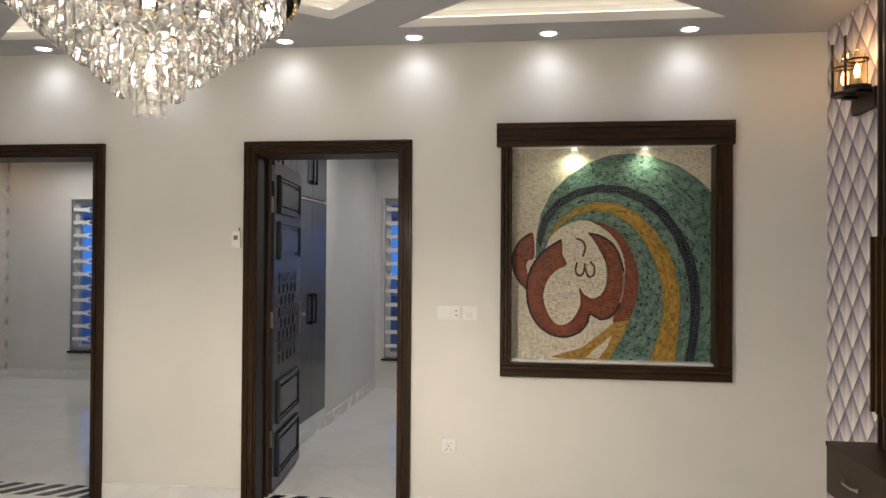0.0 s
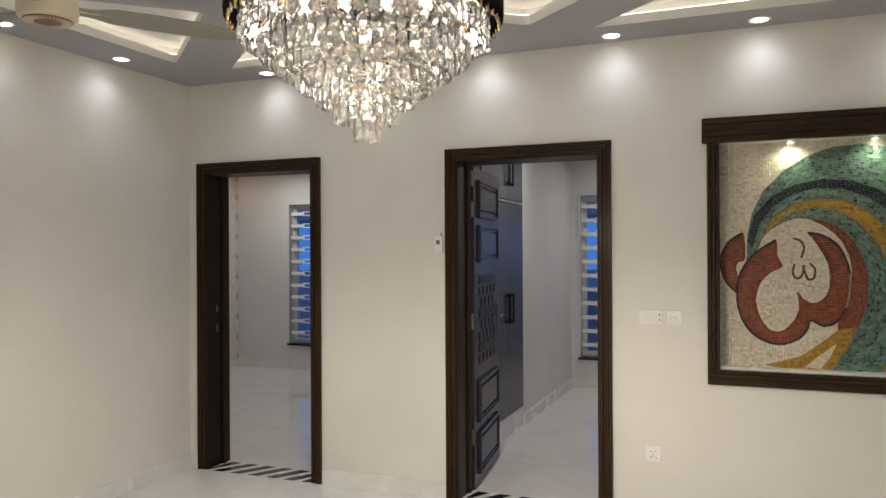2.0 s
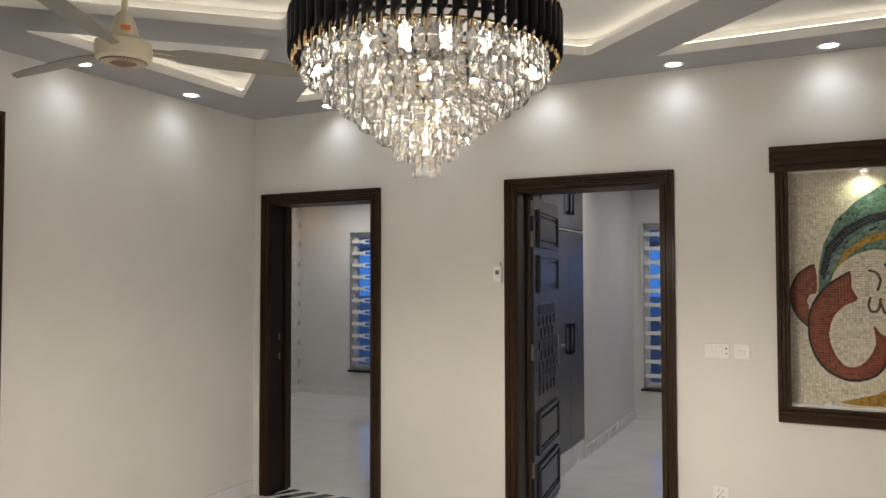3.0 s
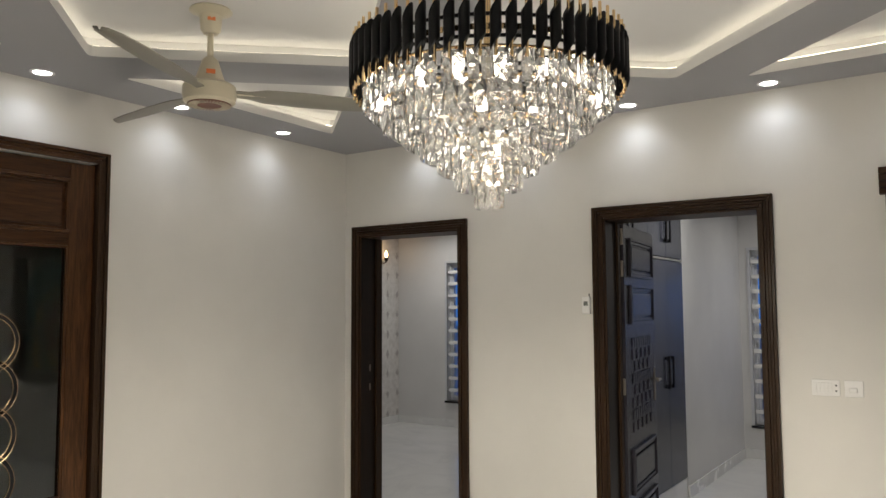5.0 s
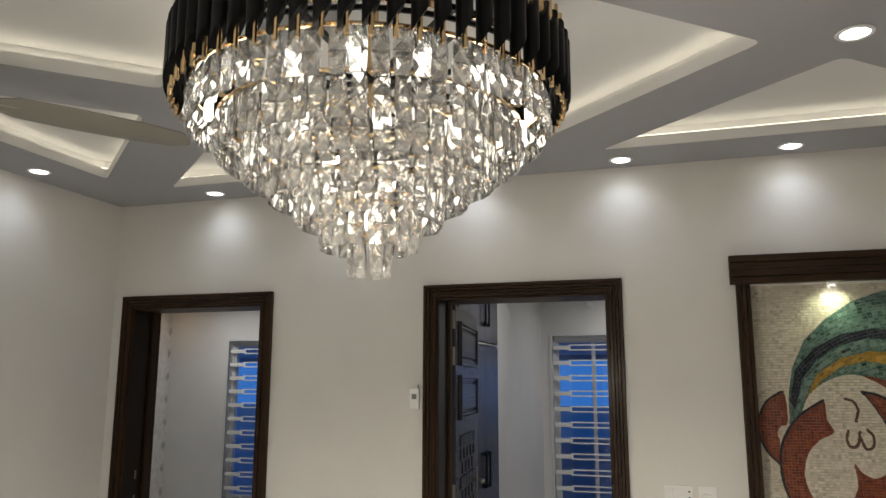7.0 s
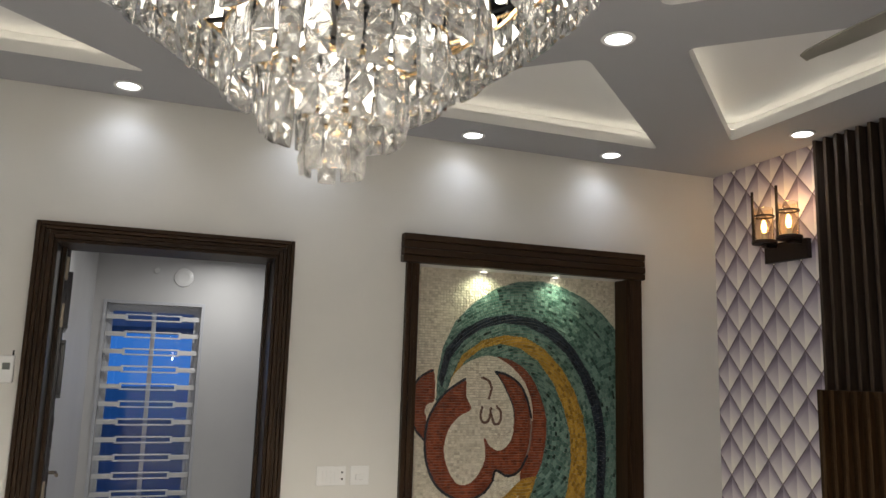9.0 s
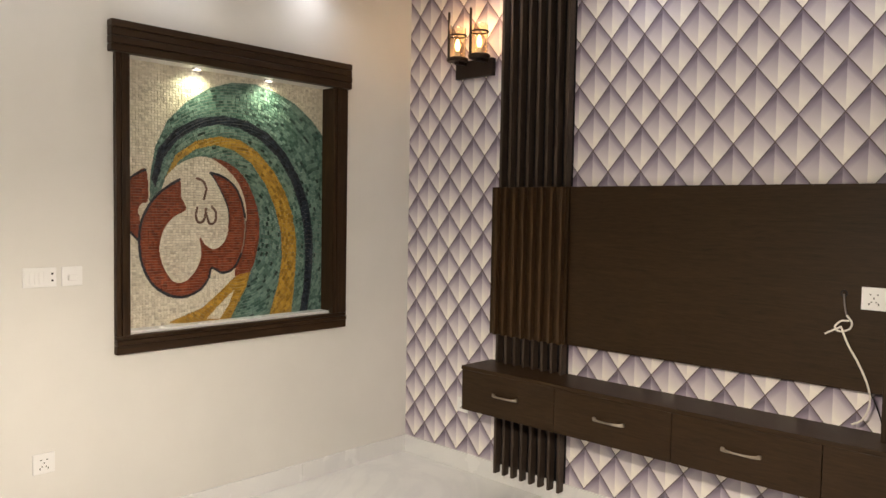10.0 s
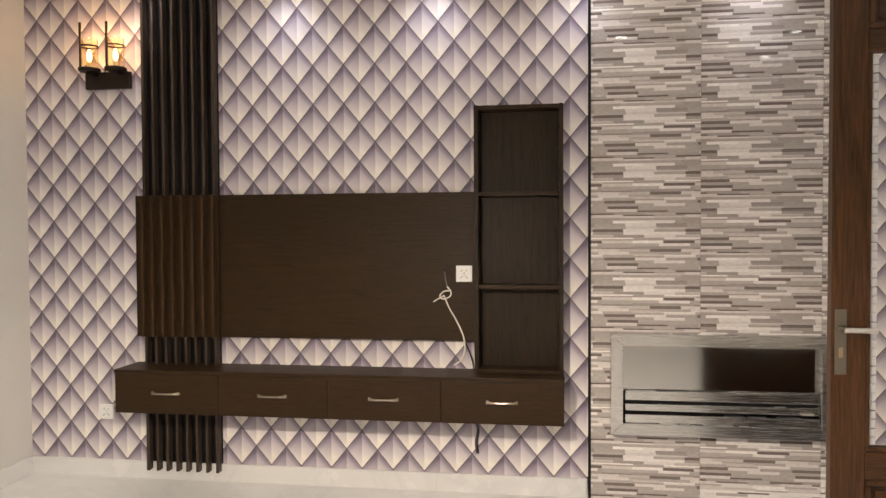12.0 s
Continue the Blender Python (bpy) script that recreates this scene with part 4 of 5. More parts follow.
# ---- ceiling fans ----
def ceiling_fan(x, y, turn):
    t = thing("ceiling_fan", "cream three-blade ceiling fan on a short rod", "ceiling fan", pose(x, y, 0, 0, 0, turn), group="ceiling fans")
    top = CEIL_Z + 0.112
    part("canopy", turned([(0.0, top), (0.085, top), (0.09, top - 0.008), (0.06, top - 0.02), (0.048, top - 0.03), (0.042, top - 0.09), (0.03, top - 0.105), (0.0, top - 0.105)], 28), CREAM, t, "", True)
    part("rod", turned([(0.0, 2.62), (0.013, 2.62), (0.013, top - 0.1), (0.0, top - 0.1)], 14), CREAM, t, "", True)
    part("shroud", turned([(0.0, 2.665), (0.02, 2.665), (0.034, 2.65), (0.05, 2.60), (0.062, 2.565), (0.062, 2.55), (0.0, 2.55)], 28), CREAM, t, "", True)
    mo = part("motor", turned([(0.0, 2.552), (0.06, 2.553), (0.095, 2.548), (0.109, 2.537), (0.112, 2.50), (0.107, 2.472), (0.092, 2.462), (0.0, 2.462)], 36), CREAM, t, "", True)
    part("grille", turned([(0.0, 2.458), (0.04, 2.4565), (0.09, 2.4585), (0.09, 2.463), (0.0, 2.463)], 32), mat("dark_grille", (0.16, 0.07, 0.05), 0.5), mo, "dark brown slotted grille")
    slots = bmesh.new()
    for k in range(36):
        box(slots, (0.05, -0.0015, 2.4545), (0.088, 0.0015, 2.458))
        bmesh.ops.rotate(slots, verts=slots.verts[-8:], cent=(0, 0, 0), matrix=Matrix.Rotation(2 * math.pi * k / 36, 3, "Z"))
    part("grille_ribs", slots, CREAM, mo)
    part("badge", made(((-0.018, -0.0635, 2.58), (0.018, -0.05, 2.597))), ORANGE, t, "orange printed badge")
    part("badge", made(((-0.016, -0.046, top - 0.06), (0.016, -0.03, top - 0.045))), ORANGE, t, "orange printed badge")
    for k in range(3):
        bm = bmesh.new()
        rows = [(0.10, 0.03), (0.17, 0.034), (0.23, 0.062), (0.38, 0.070), (0.60, 0.066), (0.72, 0.052), (0.76, 0.030), (0.767, 0.008)]
        vs = []
        for r, w in rows:
            tw = radians(-11)
            vs.append([bm.verts.new((r, s * w * math.cos(tw), 2.515 + s * w * math.sin(tw) - 0.012 * (1 - s * s) + dz)) for dz in (0.002, -0.002) for s in (-1, 0, 1)])
        for p, q in zip(vs, vs[1:]):
            for i, j in ((0, 1), (1, 2), (2, 5), (5, 4), (4, 3), (3, 0)):
                bm.faces.new((p[i], p[j], q[j], q[i]))
        bm.faces.new([vs[0][i] for i in (0, 1, 2, 5, 4, 3)])
        bm.faces.new([vs[-1][i] for i in (3, 4, 5, 2, 1, 0)])
        bmesh.ops.recalc_face_normals(bm, faces=bm.faces)
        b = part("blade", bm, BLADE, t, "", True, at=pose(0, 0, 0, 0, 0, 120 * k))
        part("blade_arm", made(((0.09, -0.02, 2.508), (0.24, 0.02, 2.513)), bevel=0.002), CREAM, b)
    return t


ceiling_fan(-4.10, -2.26, 55)
ceiling_fan(-1.23, -2.64, 92)


# ---- east wall: media unit ----
sl = thing("slat_column", "tall espresso column of eight vertical wooden slats", "slat panel")
# black sheet puts the shade of the gaps behind the slats
part("backing", made(((-0.008, -1.182, 0.06), (-0.001, -0.745, CEIL_Z))), BLACK, sl)
for i in range(8):
    y = -0.757 - i * (0.425 - 0.012) / 7
    part("slat", made(((-0.055, y - 0.008, 0.06), (-0.0085, y + 0.008, CEIL_Z - 0.002)), bevel=0.002), SLAT, sl)
tp = thing("tv_panel", "plain dark wenge television back panel on the wall", "wall panel")
part("board", made(((-0.040, -2.618, 0.822), (-0.0085, -1.195, 1.612)), bevel=0.002), LAMINATE, tp)
part("slatted_board", made(((-0.040, -1.1945, 0.822), (-0.0560, -0.705, 1.612)), bevel=0.002), LAMINATE, tp)
for i in range(8):
    y = -0.757 - i * (0.425 - 0.012) / 7
    part("slat", made(((-0.086, y - 0.008, 0.823), (-0.0565, y + 0.008, 1.611)), bevel=0.002), SLAT_BROWN, tp)

FX = -0.245
cb = thing("floating_console", "floating wenge media console with four drawers", "media console")
part("top", made(((FX - 0.004, -3.082, 0.648), (-0.001, -0.678, 0.668)), bevel=0.002), LAMINATE, cb)
part("carcass", made(((FX + 0.02, -3.08, 0.436), (-0.001, -0.68, 0.647))), LAMINATE, cb)
PULL = mat("antique_nickel", (0.40, 0.34, 0.27), 0.34, 1.0)
dy = [-0.68, -1.27, -1.868, -2.462, -3.08]
for i in range(4):
    d = part("drawer_front", made(((FX, dy[i + 1] + 0.0015, 0.434), (FX + 0.019, dy[i] - 0.0015, 0.6465)), bevel=0.0015), LAMINATE, cb)
    hc = (dy[i] + dy[i + 1]) / 2
    bm = bmesh.new()
    rows = []
    for k in range(13):
        u = -1 + k / 6
        w = 0.004 + 0.005 * abs(u) ** 3
        out = 0.024 * (1 - abs(u) ** 4) + 0.004
        rows.append([bm.verts.new((FX - out + p * 0.004, hc + u * 0.078, 0.547 + q * w)) for p, q in ((-1, 0), (-0.6, 1), (0.8, 0.8), (1, 0), (0.8, -0.8), (-0.6, -1))])
    for p, q in zip(rows, rows[1:]):
        for j in range(6):
            bm.faces.new((p[j], p[(j + 1) % 6], q[(j + 1) % 6], q[j]))
    bm.faces.new(rows[0])
    bm.faces.new(rows[-1][::-1])
    bmesh.ops.recalc_face_normals(bm, faces=bm.faces)
    hd = part("handle", bm, PULL, d, "curved antique nickel pull", True)
    part("handle_foot", made(((FX - 0.012, hc - 0.08, 0.539), (FX, hc - 0.066, 0.555)), ((FX - 0.012, hc + 0.066, 0.539), (FX, hc + 0.08, 0.555)), bevel=0.002), PULL, d)

bs = thing("wall_shelf", "tall open wenge shelf unit with three empty bays", "shelf")
SX = -0.139
for y0, y1 in ((-2.645, -2.623), (-3.078, -3.056)):
    part("side_panel", made(((SX, y0, 0.669), (-0.001, y1, 2.05)), bevel=0.0015), LAMINATE_Z, bs)
for z in (0.671, 1.108, 1.585, 2.028):
    part("shelf_board", made(((SX + 0.002, -3.0555, z), (-0.012, -2.6455, z + 0.02)), bevel=0.0015), LAMINATE, bs)
part("back_panel", made(((-0.0115, -3.0555, 0.67), (-0.001, -2.6455, 2.048))), LAMINATE_Z, bs)


# ---- sockets and switches ----
def plate(name, label, category, m, w, h, sockets=True):
    """A wall plate in its own x (width), z (height), facing -y."""
    t = thing(name, label, category, m)
    part("cover", made(((-w / 2, -0.009, -h / 2), (w / 2, 0, h / 2)), bevel=0.003), PLASTIC, t)
    return t


def five_pin(m, label):
    t = plate("socket", label, "socket", m, 0.086, 0.086)
    for x, z, a, b in ((-0.012, 0.016, 0.006, 0.004), (0.012, 0.016, 0.006, 0.004), (0, 0.002, 0.004, 0.007), (-0.016, -0.02, 0.004, 0.008), (0.016, -0.02, 0.004, 0.008), (-0.008, -0.012, 0.004, 0.005), (0.008, -0.012, 0.004, 0.005)):
        part("pin_hole", made(((x - a / 2, -0.0098, z - b / 2), (x + a / 2, -0.0088, z + b / 2))), DARK, t)
    return t


east = lambda y, z, x=0.0: pose(x, y, z, 0, 0, -90)
five_pin(pose(-2.085, 0, 0.405), "white plastic five-pin wall socket above the skirting")
five_pin(east(-2.56, 1.18, -0.040), "white plastic five-pin socket on the dark panel")
five_pin(east(-0.478, 0.375), "white plastic five-pin socket on patterned wallpaper")
sw = plate("switch", "white plastic six-gang switch plate on cream wall", "switch", pose(-2.094, 0, 1.18), 0.13, 0.082)
for i in range(5):
    part("rocker", made(((-0.058 + i * 0.018, -0.0125, -0.026), (-0.042 + i * 0.018, -0.0085, 0.026)), bevel=0.0015), PLASTIC, sw)
for z in (-0.014, 0.014):
    part("pin_hole", made(((0.044, -0.0098, z - 0.004), (0.052, -0.0088, z + 0.004))), DARK, sw)
dm = plate("fan_dimmer", "white plastic square fan dimmer switch plate", "switch", pose(-1.967, 0, 1.18), 0.084, 0.082)
part("knob", made(((-0.02, -0.022, -0.018), (0.016, -0.0088, 0.006)), bevel=0.004), PLASTIC, dm)
th = thing("thermostat", "small white wall thermostat with a grey display", "thermostat", pose(-3.385, 0, 1.605))
part("case", made(((-0.026, -0.026, -0.055), (0.026, 0, 0.05)), bevel=0.005), PLASTIC, th)
part("display", made(((-0.013, -0.0268, -0.004), (0.013, -0.0255, 0.022))), mat("grey_display", (0.18, 0.19, 0.18), 0.2), th)
part("aerial", turned([(0.0, 0.05), (0.003, 0.05), (0.003, 0.07), (0.0, 0.07)], 8), BLACK, th, at=pose(0.018, -0.012, 0))


# ---- cords ----
cord = thing("loose_cable", "knotted white cable hanging out of the dark panel", "cable")
pts = [(-0.042, -2.455, 1.19), (-0.052, -2.462, 1.15), (-0.05, -2.47, 1.11), (-0.055, -2.49, 1.085), (-0.06, -2.485, 1.06), (-0.05, -2.45, 1.045), (-0.052, -2.43, 1.06), (-0.05, -2.45, 1.085), (-0.056, -2.48, 1.09)]
part("grey_lead", tube(smooth_line(pts[:3], 6), 0.0035, 6), mat("grey_cord", (0.16, 0.14, 0.13), 0.6), cord)
part("knot", tube(smooth_line(pts[2:], 6), 0.004, 6), WHITECORD, cord)
part("tail", tube(smooth_line([(-0.055, -2.455, 1.065), (-0.05, -2.42, 1.045), (-0.05, -2.395, 1.03)], 5), 0.004, 6), WHITECORD, cord)
part("drop", tube(smooth_line([(-0.055, -2.455, 1.06), (-0.055, -2.48, 1.0), (-0.055, -2.52, 0.93), (-0.055, -2.555, 0.85), (-0.05, -2.562, 0.78), (-0.05, -2.54, 0.72), (-0.055, -2.505, 0.695)], 6), 0.004, 6), WHITECORD, cord)
part("grommet", tube([(-0.0415, -2.455 + 0.011 * math.cos(a), 1.192 + 0.011 * math.sin(a)) for a in np.linspace(0, 2 * math.pi, 16, False)], 0.003, 6, True), BLACK, cord)
bc = thing("black_cable", "thin black cable running behind the shelf", "cable")
part("lead", tube(smooth_line([(-0.02, -2.53, 0.86), (-0.03, -2.57, 0.80), (-0.03, -2.60, 0.72), (-0.03, -2.605, 0.672)], 6), 0.003, 6), BLACK, bc)
uc = thing("hanging_cable", "dark cable hanging below the floating console", "cable")
part("lead", tube(smooth_line([(-0.03, -2.55, 0.434), (-0.04, -2.60, 0.41), (-0.03, -2.63, 0.36), (-0.03, -2.62, 0.28), (-0.015, -2.625, 0.22)], 6), 0.009, 6), mat("dark_conduit", (0.045, 0.04, 0.055), 0.6), uc)
part("clip", made(((-0.10, -2.60, 0.422), (-0.03, -2.50, 0.434))), BLACK, uc)

# ---- wall sconce ----
sc = thing("wall_sconce", "bronze twin wall lamp with amber glass cylinders, lit", "wall lamp", east(-0.525, 2.26))
part("back_plate", made(((-0.13, -0.03, -0.04), (0.14, 0, 0.055)), bevel=0.003), IRON, sc)
for x in (-0.062, 0.096):
    part("arm", made(((x - 0.018, -0.095, 0.03), (x + 0.018, -0.03, 0.046)), bevel=0.002), IRON, sc)
    part("cup", turned([(0.0, 0.045), (0.056, 0.045), (0.06, 0.05), (0.06, 0.062), (0.05, 0.066), (0.0, 0.066)], 28), IRON, sc, "", True, at=pose(x, -0.09, 0))
    part("glass_cylinder", turned([(0.045, 0.067), (0.045, 0.225), (0.0425, 0.225), (0.0425, 0.067)], 32, closed=True), AMBER, sc, "clear amber glass cylinder", True, at=pose(x, -0.09, 0)).visible_shadow = False
    part("band", turned([(0.0465, 0.18), (0.0515, 0.18), (0.0515, 0.188), (0.0465, 0.188)], 32, closed=True), IRON, sc, at=pose(x, -0.09, 0))
    part("upright", made(((x - 0.026 - 0.006, -0.138, 0.055), (x - 0.026 + 0.006, -0.128, 0.31)), bevel=0.002), IRON, sc)
    part("holder", turned([(0.0, 0.066), (0.014, 0.066), (0.014, 0.10), (0.0, 0.10)], 16), NICKEL, sc, at=pose(x, -0.09, 0))
    part("bulb", turned([(0.0, 0.1), (0.007, 0.102), (0.014, 0.125), (0.013, 0.14), (0.006, 0.165), (0.0, 0.17)], 16), FILAMENT, sc, "glowing warm bulb", True, at=pose(x, -0.09, 0))
for y in (-0.62, -0.463):
    lamp("sconce_lamp", "POINT", (-0.09, y, 2.505), 0.6, (1.0, 0.55, 0.22), soft=0.012)
bl = thing("wall_sconce", "small bronze bedroom wall lamp, lit", "wall lamp", pose(-8.02, 3.74, 2.2, 0, 0, 90))
part("arm", tube([(0, 0, 0), (0, -0.05, -0.02), (0, -0.09, 0.0)], 0.008), IRON, bl)
part("cup", turned([(0.0, 0.0), (0.012, 0.0), (0.035, 0.05), (0.0, 0.05)], 20), IRON, bl, at=pose(0, -0.09, 0))
part("bulb", turned([(0.0, 0.05), (0.02, 0.07), (0.022, 0.11), (0.0, 0.16)], 16), FILAMENT, bl, at=pose(0, -0.09, 0))
lamp("sconce_lamp", "POINT", (-7.88, 3.74, 2.4), 0.3, (1.0, 0.55, 0.2), soft=0.03)
ex = thing("exhaust_fan", "round white exhaust vent cover high on the bedroom wall", "vent", pose(-2.69, FAR, 2.44))
bm = turned([(0.0, 0.012), (0.05, 0.02), (0.055, 0.02), (0.085, 0.012), (0.09, 0.0), (0.0, 0.0)], 28)
bmesh.ops.rotate(bm, verts=bm.verts, cent=(0, 0, 0), matrix=Matrix.Rotation(radians(90), 3, "X"))
part("cover", bm, PLASTIC, ex, "", True)

sd = thing("smoke_detector", "small round white detector high on the bedroom wall", "detector", pose(-2.93, FAR, 2.49))
bm = turned([(0.0, 0.03), (0.025, 0.028), (0.032, 0.0), (0.0, 0.0)], 20)
bmesh.ops.rotate(bm, verts=bm.verts, cent=(0, 0, 0), matrix=Matrix.Rotation(radians(90), 3, "X"))
part("cover", bm, PLASTIC, sd, "", True)
cl = thing("ceiling_light", "round white surface ceiling light in the bedroom", "ceiling light", pose(-7.0, 3.2, BED_Z))
part("body", turned([(0.0, 0.0), (0.17, 0.0), (0.175, -0.02), (0.165, -0.05), (0.0, -0.055)], 32), PLASTIC, cl, "", True)

# ---- stone-strip tile bay and fireplace ----
T0, T1 = -4.49, -3.22
FP = (-4.40, -3.318, 0.355, 0.875)
bay = thing("tile_cladding", "glossy grey and cream strip-stone patterned wall tiles", "tile cladding", kind="structure")
part("bed", made(((-0.006, T0, 0.0), (-0.001, T1, CEIL_Z))), GROUT, bay)
ycuts = [T0, -4.355, -3.77, T1]
zc = [0.035 + 0.294 * i for i in range(10)]
zc[0], zc[-1] = 0.003, 2.679
zc.append(CEIL_Z - 0.001)
for a, b in zip(ycuts, ycuts[1:]):
    for c, d in zip(zc, zc[1:]):
        part("tile", made(((-0.014, a + 0.0008, c + 0.0006), (-0.0062, b - 0.0008, d - 0.0006)), bevel=0.0006), TILE, bay)
for y0, y1 in ((T1, T1 + 0.014), (T0 - 0.014, T0)):
    structure("trim", made(((-0.02, y0, 0), (-0.001, y1, CEIL_Z)), bevel=0.002), BLACK, "thin black metal edge trim beside the tiles", "trim")
fp = thing("fireplace", "wall-hung stainless steel fireplace with mitred frame and louvres", "fireplace")
y0, y1, z0, z1 = FP
w = 0.062
for nm, q in (("top_rail", ((y0, z1), (y1, z1), (y1 - w, z1 - w), (y0 + w, z1 - w))), ("bottom_rail", ((y0 + w, z0 + w), (y1 - w, z0 + w), (y1, z0), (y0, z0))),
              ("side_rail", ((y1, z1), (y1, z0), (y1 - w, z0 + w), (y1 - w, z1 - w))), ("side_rail", ((y0 + w, z1 - w), (y0 + w, z0 + w), (y0, z0), (y0, z1)))):
    bm = bmesh.new()
    vs = [bm.verts.new((x, a, b)) for x in (-0.072, -0.015) for a, b in q]
    bm.faces.new(vs[:4])
    bm.faces.new(vs[4:][::-1])
    for i in range(4):
        bm.faces.new((vs[i], vs[4 + i], vs[4 + (i + 1) % 4], vs[(i + 1) % 4]))
    bmesh.ops.recalc_face_normals(bm, faces=bm.faces)
    bmesh.ops.bevel(bm, geom=bm.edges[:], offset=0.0015, segments=1, affect="EDGES")
    part(nm, bm, STEEL, fp)
part("back_plate", made(((-0.022, y0 + w, z0 + w + 0.16), (-0.0155, y1 - w, z1 - w))), STEEL_DARK, fp)
part("dark_slot", made(((-0.018, y0 + w, z0 + w), (-0.0155, y1 - w, z0 + w + 0.158))), DARK, fp)
for k, (a, b) in enumerate(((0.0, 0.045), (0.062, 0.098), (0.115, 0.165))):
    part("louvre", made(((-0.06 + 0.006 * k, y0 + w + 0.004, z0 + w + a), (-0.03, y1 - w - 0.012, z0 + w + b)), bevel=0.003), STEEL, fp)
part("lever", tube([(-0.05, -4.25, 0.485), (-0.075, -4.25, 0.487), (-0.075, -4.30, 0.489)], 0.006), NICKEL, fp)


# ---- glazed doors ----
def glazed_leaf(t, wide, top, rings=True):
    """Door leaf in its own x from the hinge, z up, 44 mm thick: stiles, rails, raised panels, glass with rings."""
    st, d = 0.135 if rings else 0.115, 0.022
    g0, g1, p1 = 0.63, top - (0.44 if rings else 0.335), top - 0.085
    part("stile", made(((0, -d, 0.006), (st, d, top)), bevel=0.003), DOORWOOD, t)
    part("stile", made(((wide - st, -d, 0.006), (wide, d, top)), bevel=0.003), DOORWOOD, t)
    for z0, z1 in ((0.006, 0.16), (g0 - 0.1, g0), (g1, g1 + 0.065), (p1, top)):
        part("rail", made(((st + 0.0005, -d + 0.0005, z0), (wide - st - 0.0005, d - 0.0005, z1)), bevel=0.003), DOORWOOD_X, t)
    for z0, z1 in ((0.16, g0 - 0.1), (g1 + 0.065, p1)):
        bm = made(((st, -0.008, z0), (wide - st, 0.008, z1)))
        box(bm, (st + 0.035, -0.016, z0 + 0.035), (wide - st - 0.035, 0.016, z1 - 0.035), 0.007)
        part("panel", bm, DOORWOOD_X, t)
        bm = bmesh.new()
        for s in (-1, 1):
            box(bm, (st, s * 0.008, z0), (wide - st, s * 0.027, z0 + 0.02), 0.004)
            box(bm, (st, s * 0.008, z1 - 0.02), (wide - st, s * 0.027, z1), 0.004)
            box(bm, (st, s * 0.008, z0 + 0.02), (st + 0.02, s * 0.027, z1 - 0.02), 0.004)
            box(bm, (wide - st - 0.02, s * 0.008, z0 + 0.02), (wide - st, s * 0.027, z1 - 0.02), 0.004)
        part("panel_moulding", bm, DOORWOOD, t)
    bm = bmesh.new()
    for s in (-1, 1):
        for a, b in (((st, z_a), (wide - st, z_b)) for z_a, z_b in ((g0, g0 + 0.014), (g1 - 0.014, g1))):
            box(bm, (a[0], s * 0.006, a[1]), (b[0], s * 0.021, b[1]), 0.003)
        box(bm, (st, s * 0.006, g0 + 0.014), (st + 0.014, s * 0.021, g1 - 0.014), 0.003)
        box(bm, (wide - st - 0.014, s * 0.006, g0 + 0.014), (wide - st, s * 0.021, g1 - 0.014), 0.003)
    part("bead", bm, DOORWOOD, t)
    pane = part("pane", made(((st + 0.002, -0.003, g0 + 0.002), (wide - st - 0.002, 0.003, g1 - 0.002))), SMOKED if rings else GLASS, t, "clear leaded glass pane")
    pane.visible_shadow = rings
    if rings:
        mid, zm = wide / 2, (g0 + g1) / 2 - 0.18
        for k in (-1.5, -0.5, 0.5, 1.5):
            part("ring", turned([(0.128, -0.006), (0.148, -0.006), (0.148, 0.006), (0.128, 0.006)], 40, closed=True), BLACK, pane, "dark bevelled glass ring", at=pose(mid, 0, zm + k * 0.225, 90, 0, 0))
            for r in (0.127, 0.149):
                part("lead_line", tube([(r * math.cos(a), r * math.sin(a), -0.007) for a in np.linspace(0, 2 * math.pi, 40, False)], 0.002, 5, True), BRASS, pane, at=pose(mid, 0, zm + k * 0.225, 90, 0, 0))
    else:
        for x in (st + 0.03, wide - st - 0.03):
            bm = bmesh.new()
            z = g0 + 0.02
            while z < g1 - 0.04:
                box(bm, (x - 0.011, -0.006, z), (x + 0.011, 0.006, z + 0.028), 0.004)
                z += 0.031
            part("bevel_border", bm, mat("etched_glass", (0.72, 0.72, 0.72), 0.25), pane, "silvery bevelled glass border")
    return t


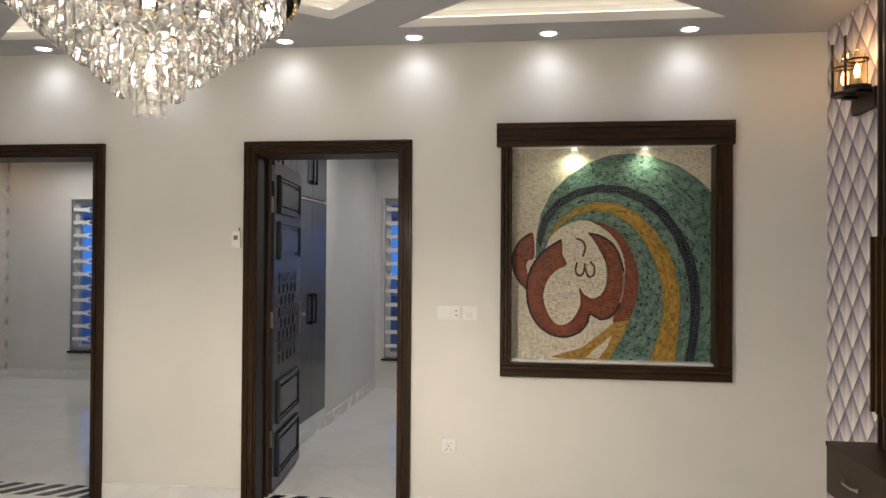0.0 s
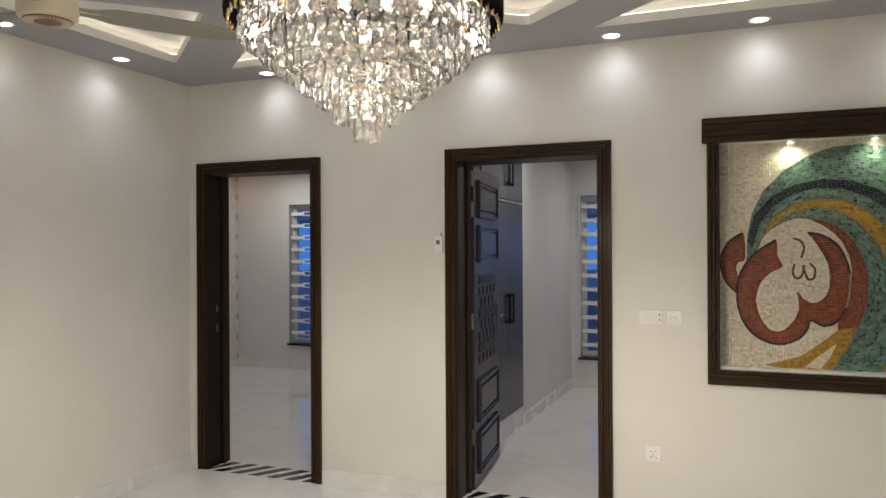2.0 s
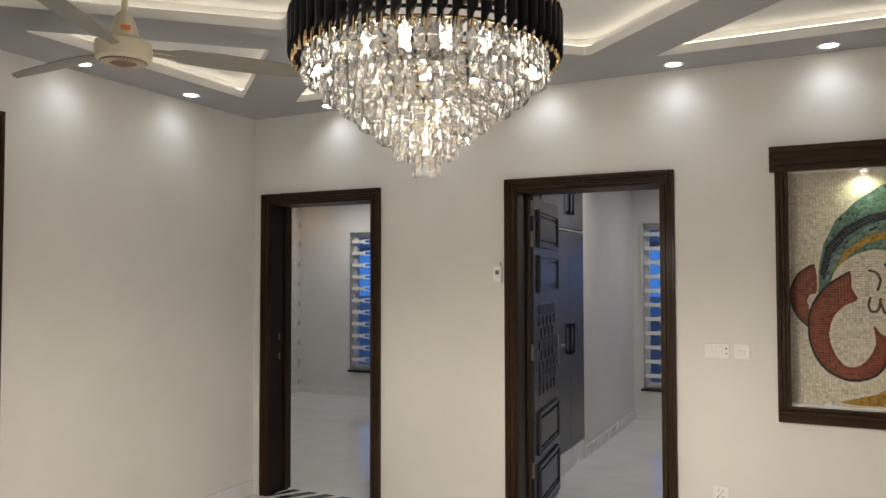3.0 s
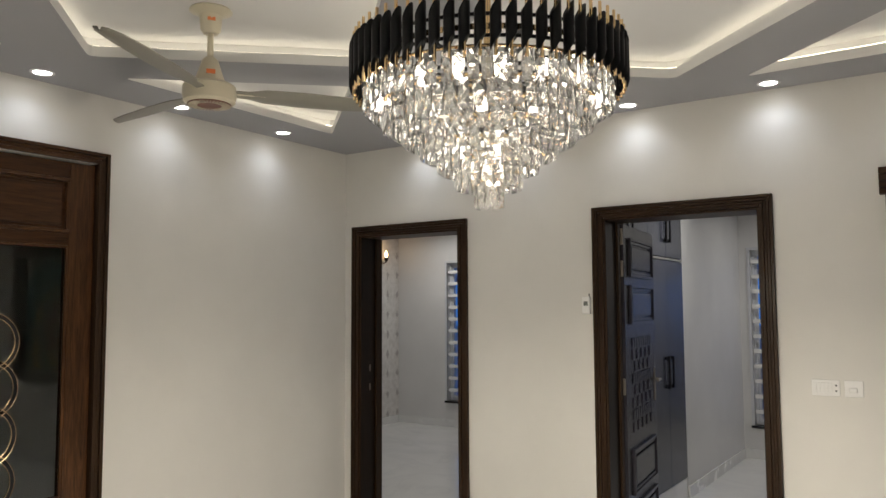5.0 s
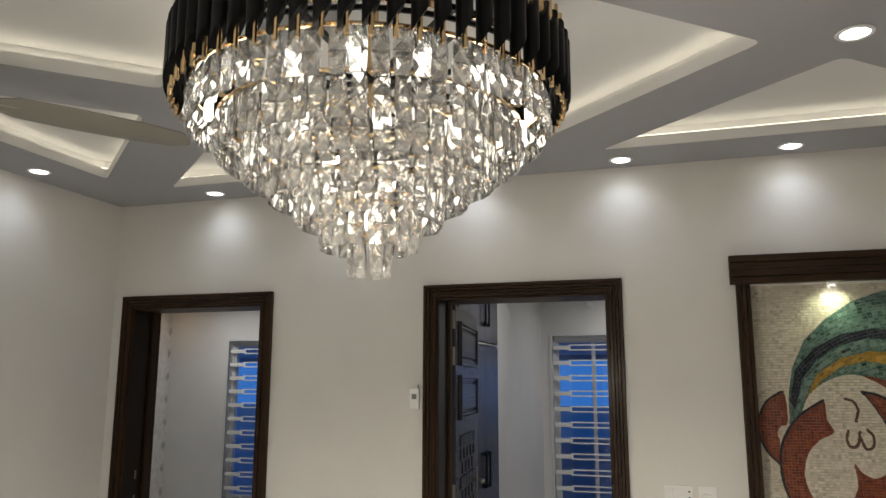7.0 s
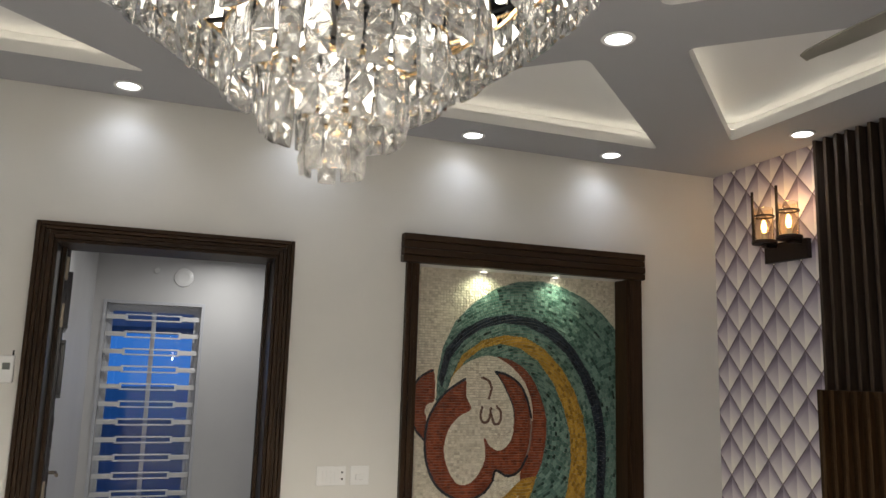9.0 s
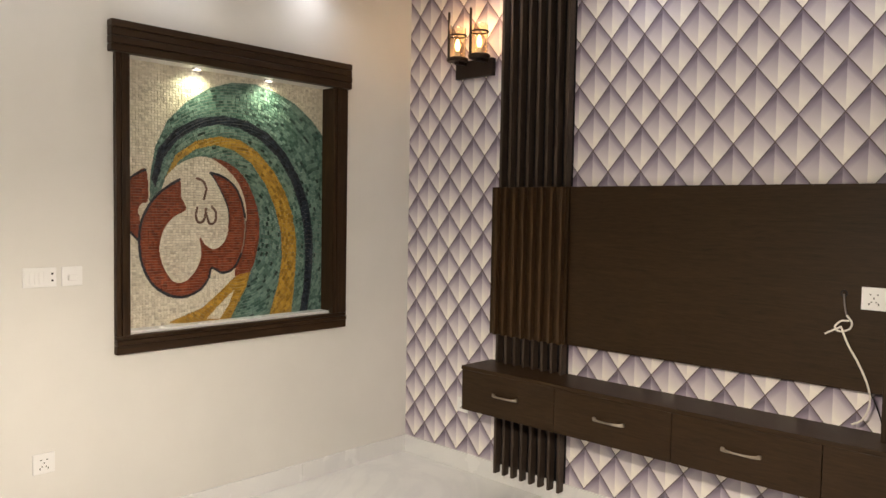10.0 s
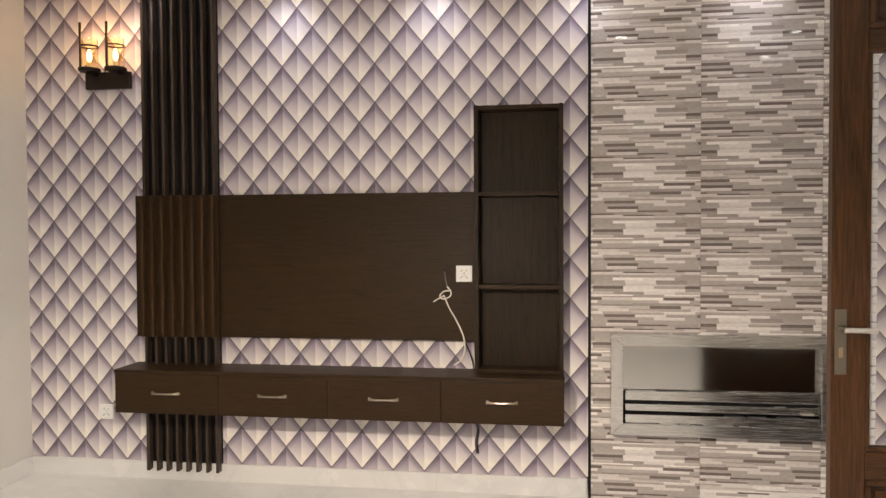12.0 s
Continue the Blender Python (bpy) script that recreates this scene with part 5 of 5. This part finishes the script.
DOORWOOD_X = wood("walnut_door_rail", (0.016, 0.007, 0.0028), (0.095, 0.040, 0.015), 0.30, "X", 1.3)
wdoor = thing("glazed_door", "walnut door with ringed leaded glass, closed", "door", pose(WEST - 0.035, -2.015, 0, 0, 0, -90))
glazed_leaf(wdoor, 1.02, 2.37)
wf = thing("door_frame", "dark walnut stepped door frame round a glazed door", "door frame", kind="structure")
for ya, s in ((-2.01, 1), (-3.04, -1)):
    part("jamb", made(((WEST + 0.001, ya, 0), (WEST + 0.02, ya + s * 0.020, 2.40)), ((WEST + 0.001, ya + s * 0.022, 0), (WEST + 0.016, ya + s * 0.040, 2.42)), ((WEST + 0.001, ya + s * 0.042, 0), (WEST + 0.026, ya + s * 0.062, 2.44)), ((WEST - 0.23, ya - s * 0.001, 0), (WEST + 0.012, ya - s * 0.004, 2.38)), bevel=0.002), OAK, wf)
part("head", made(((WEST + 0.001, -3.04, 2.381), (WEST + 0.02, -2.01, 2.40)), ((WEST + 0.001, -3.06, 2.402), (WEST + 0.016, -1.99, 2.42)), ((WEST + 0.001, -3.08, 2.422), (WEST + 0.026, -1.97, 2.44)), bevel=0.002), DOORWOOD_Y, wf)

sdoor = thing("glazed_door", "walnut door with clear bevelled glass, standing open", "door", pose(-1.18, SOUTH + 0.005, 0, 0, 0, 90))
glazed_leaf(sdoor, 0.825, 2.37, False)
for s in (1, -1):
    pl = part("handle_plate", made(((0.775, s * 0.022, 0.90), (0.815, s * 0.027, 1.13)), bevel=0.002), PEWTER, sdoor, "antique pewter handle plate")
    part("lever", tube([(0.795, s * 0.024, 1.06), (0.795, s * 0.062, 1.06), (0.69, s * 0.066, 1.06)], 0.010), NICKEL, pl, "", True)
    part("key_hole", made(((0.788, s * 0.0268, 0.96), (0.802, s * 0.0276, 0.995))), BRASS, pl)
sf = thing("door_frame", "dark walnut door frame round the open doorway", "door frame", kind="structure")
for xa, s in ((-2.1, -1), (-1.16, 1)):
    part("jamb", made(((xa + s * 0.001, SOUTH + 0.001, 0), (xa + s * 0.062, SOUTH + 0.02, 2.44)), bevel=0.002), OAK, sf)
part("head", made(((-2.1, SOUTH + 0.001, 2.381), (-1.16, SOUTH + 0.02, 2.44)), bevel=0.002), OAK_H, sf)
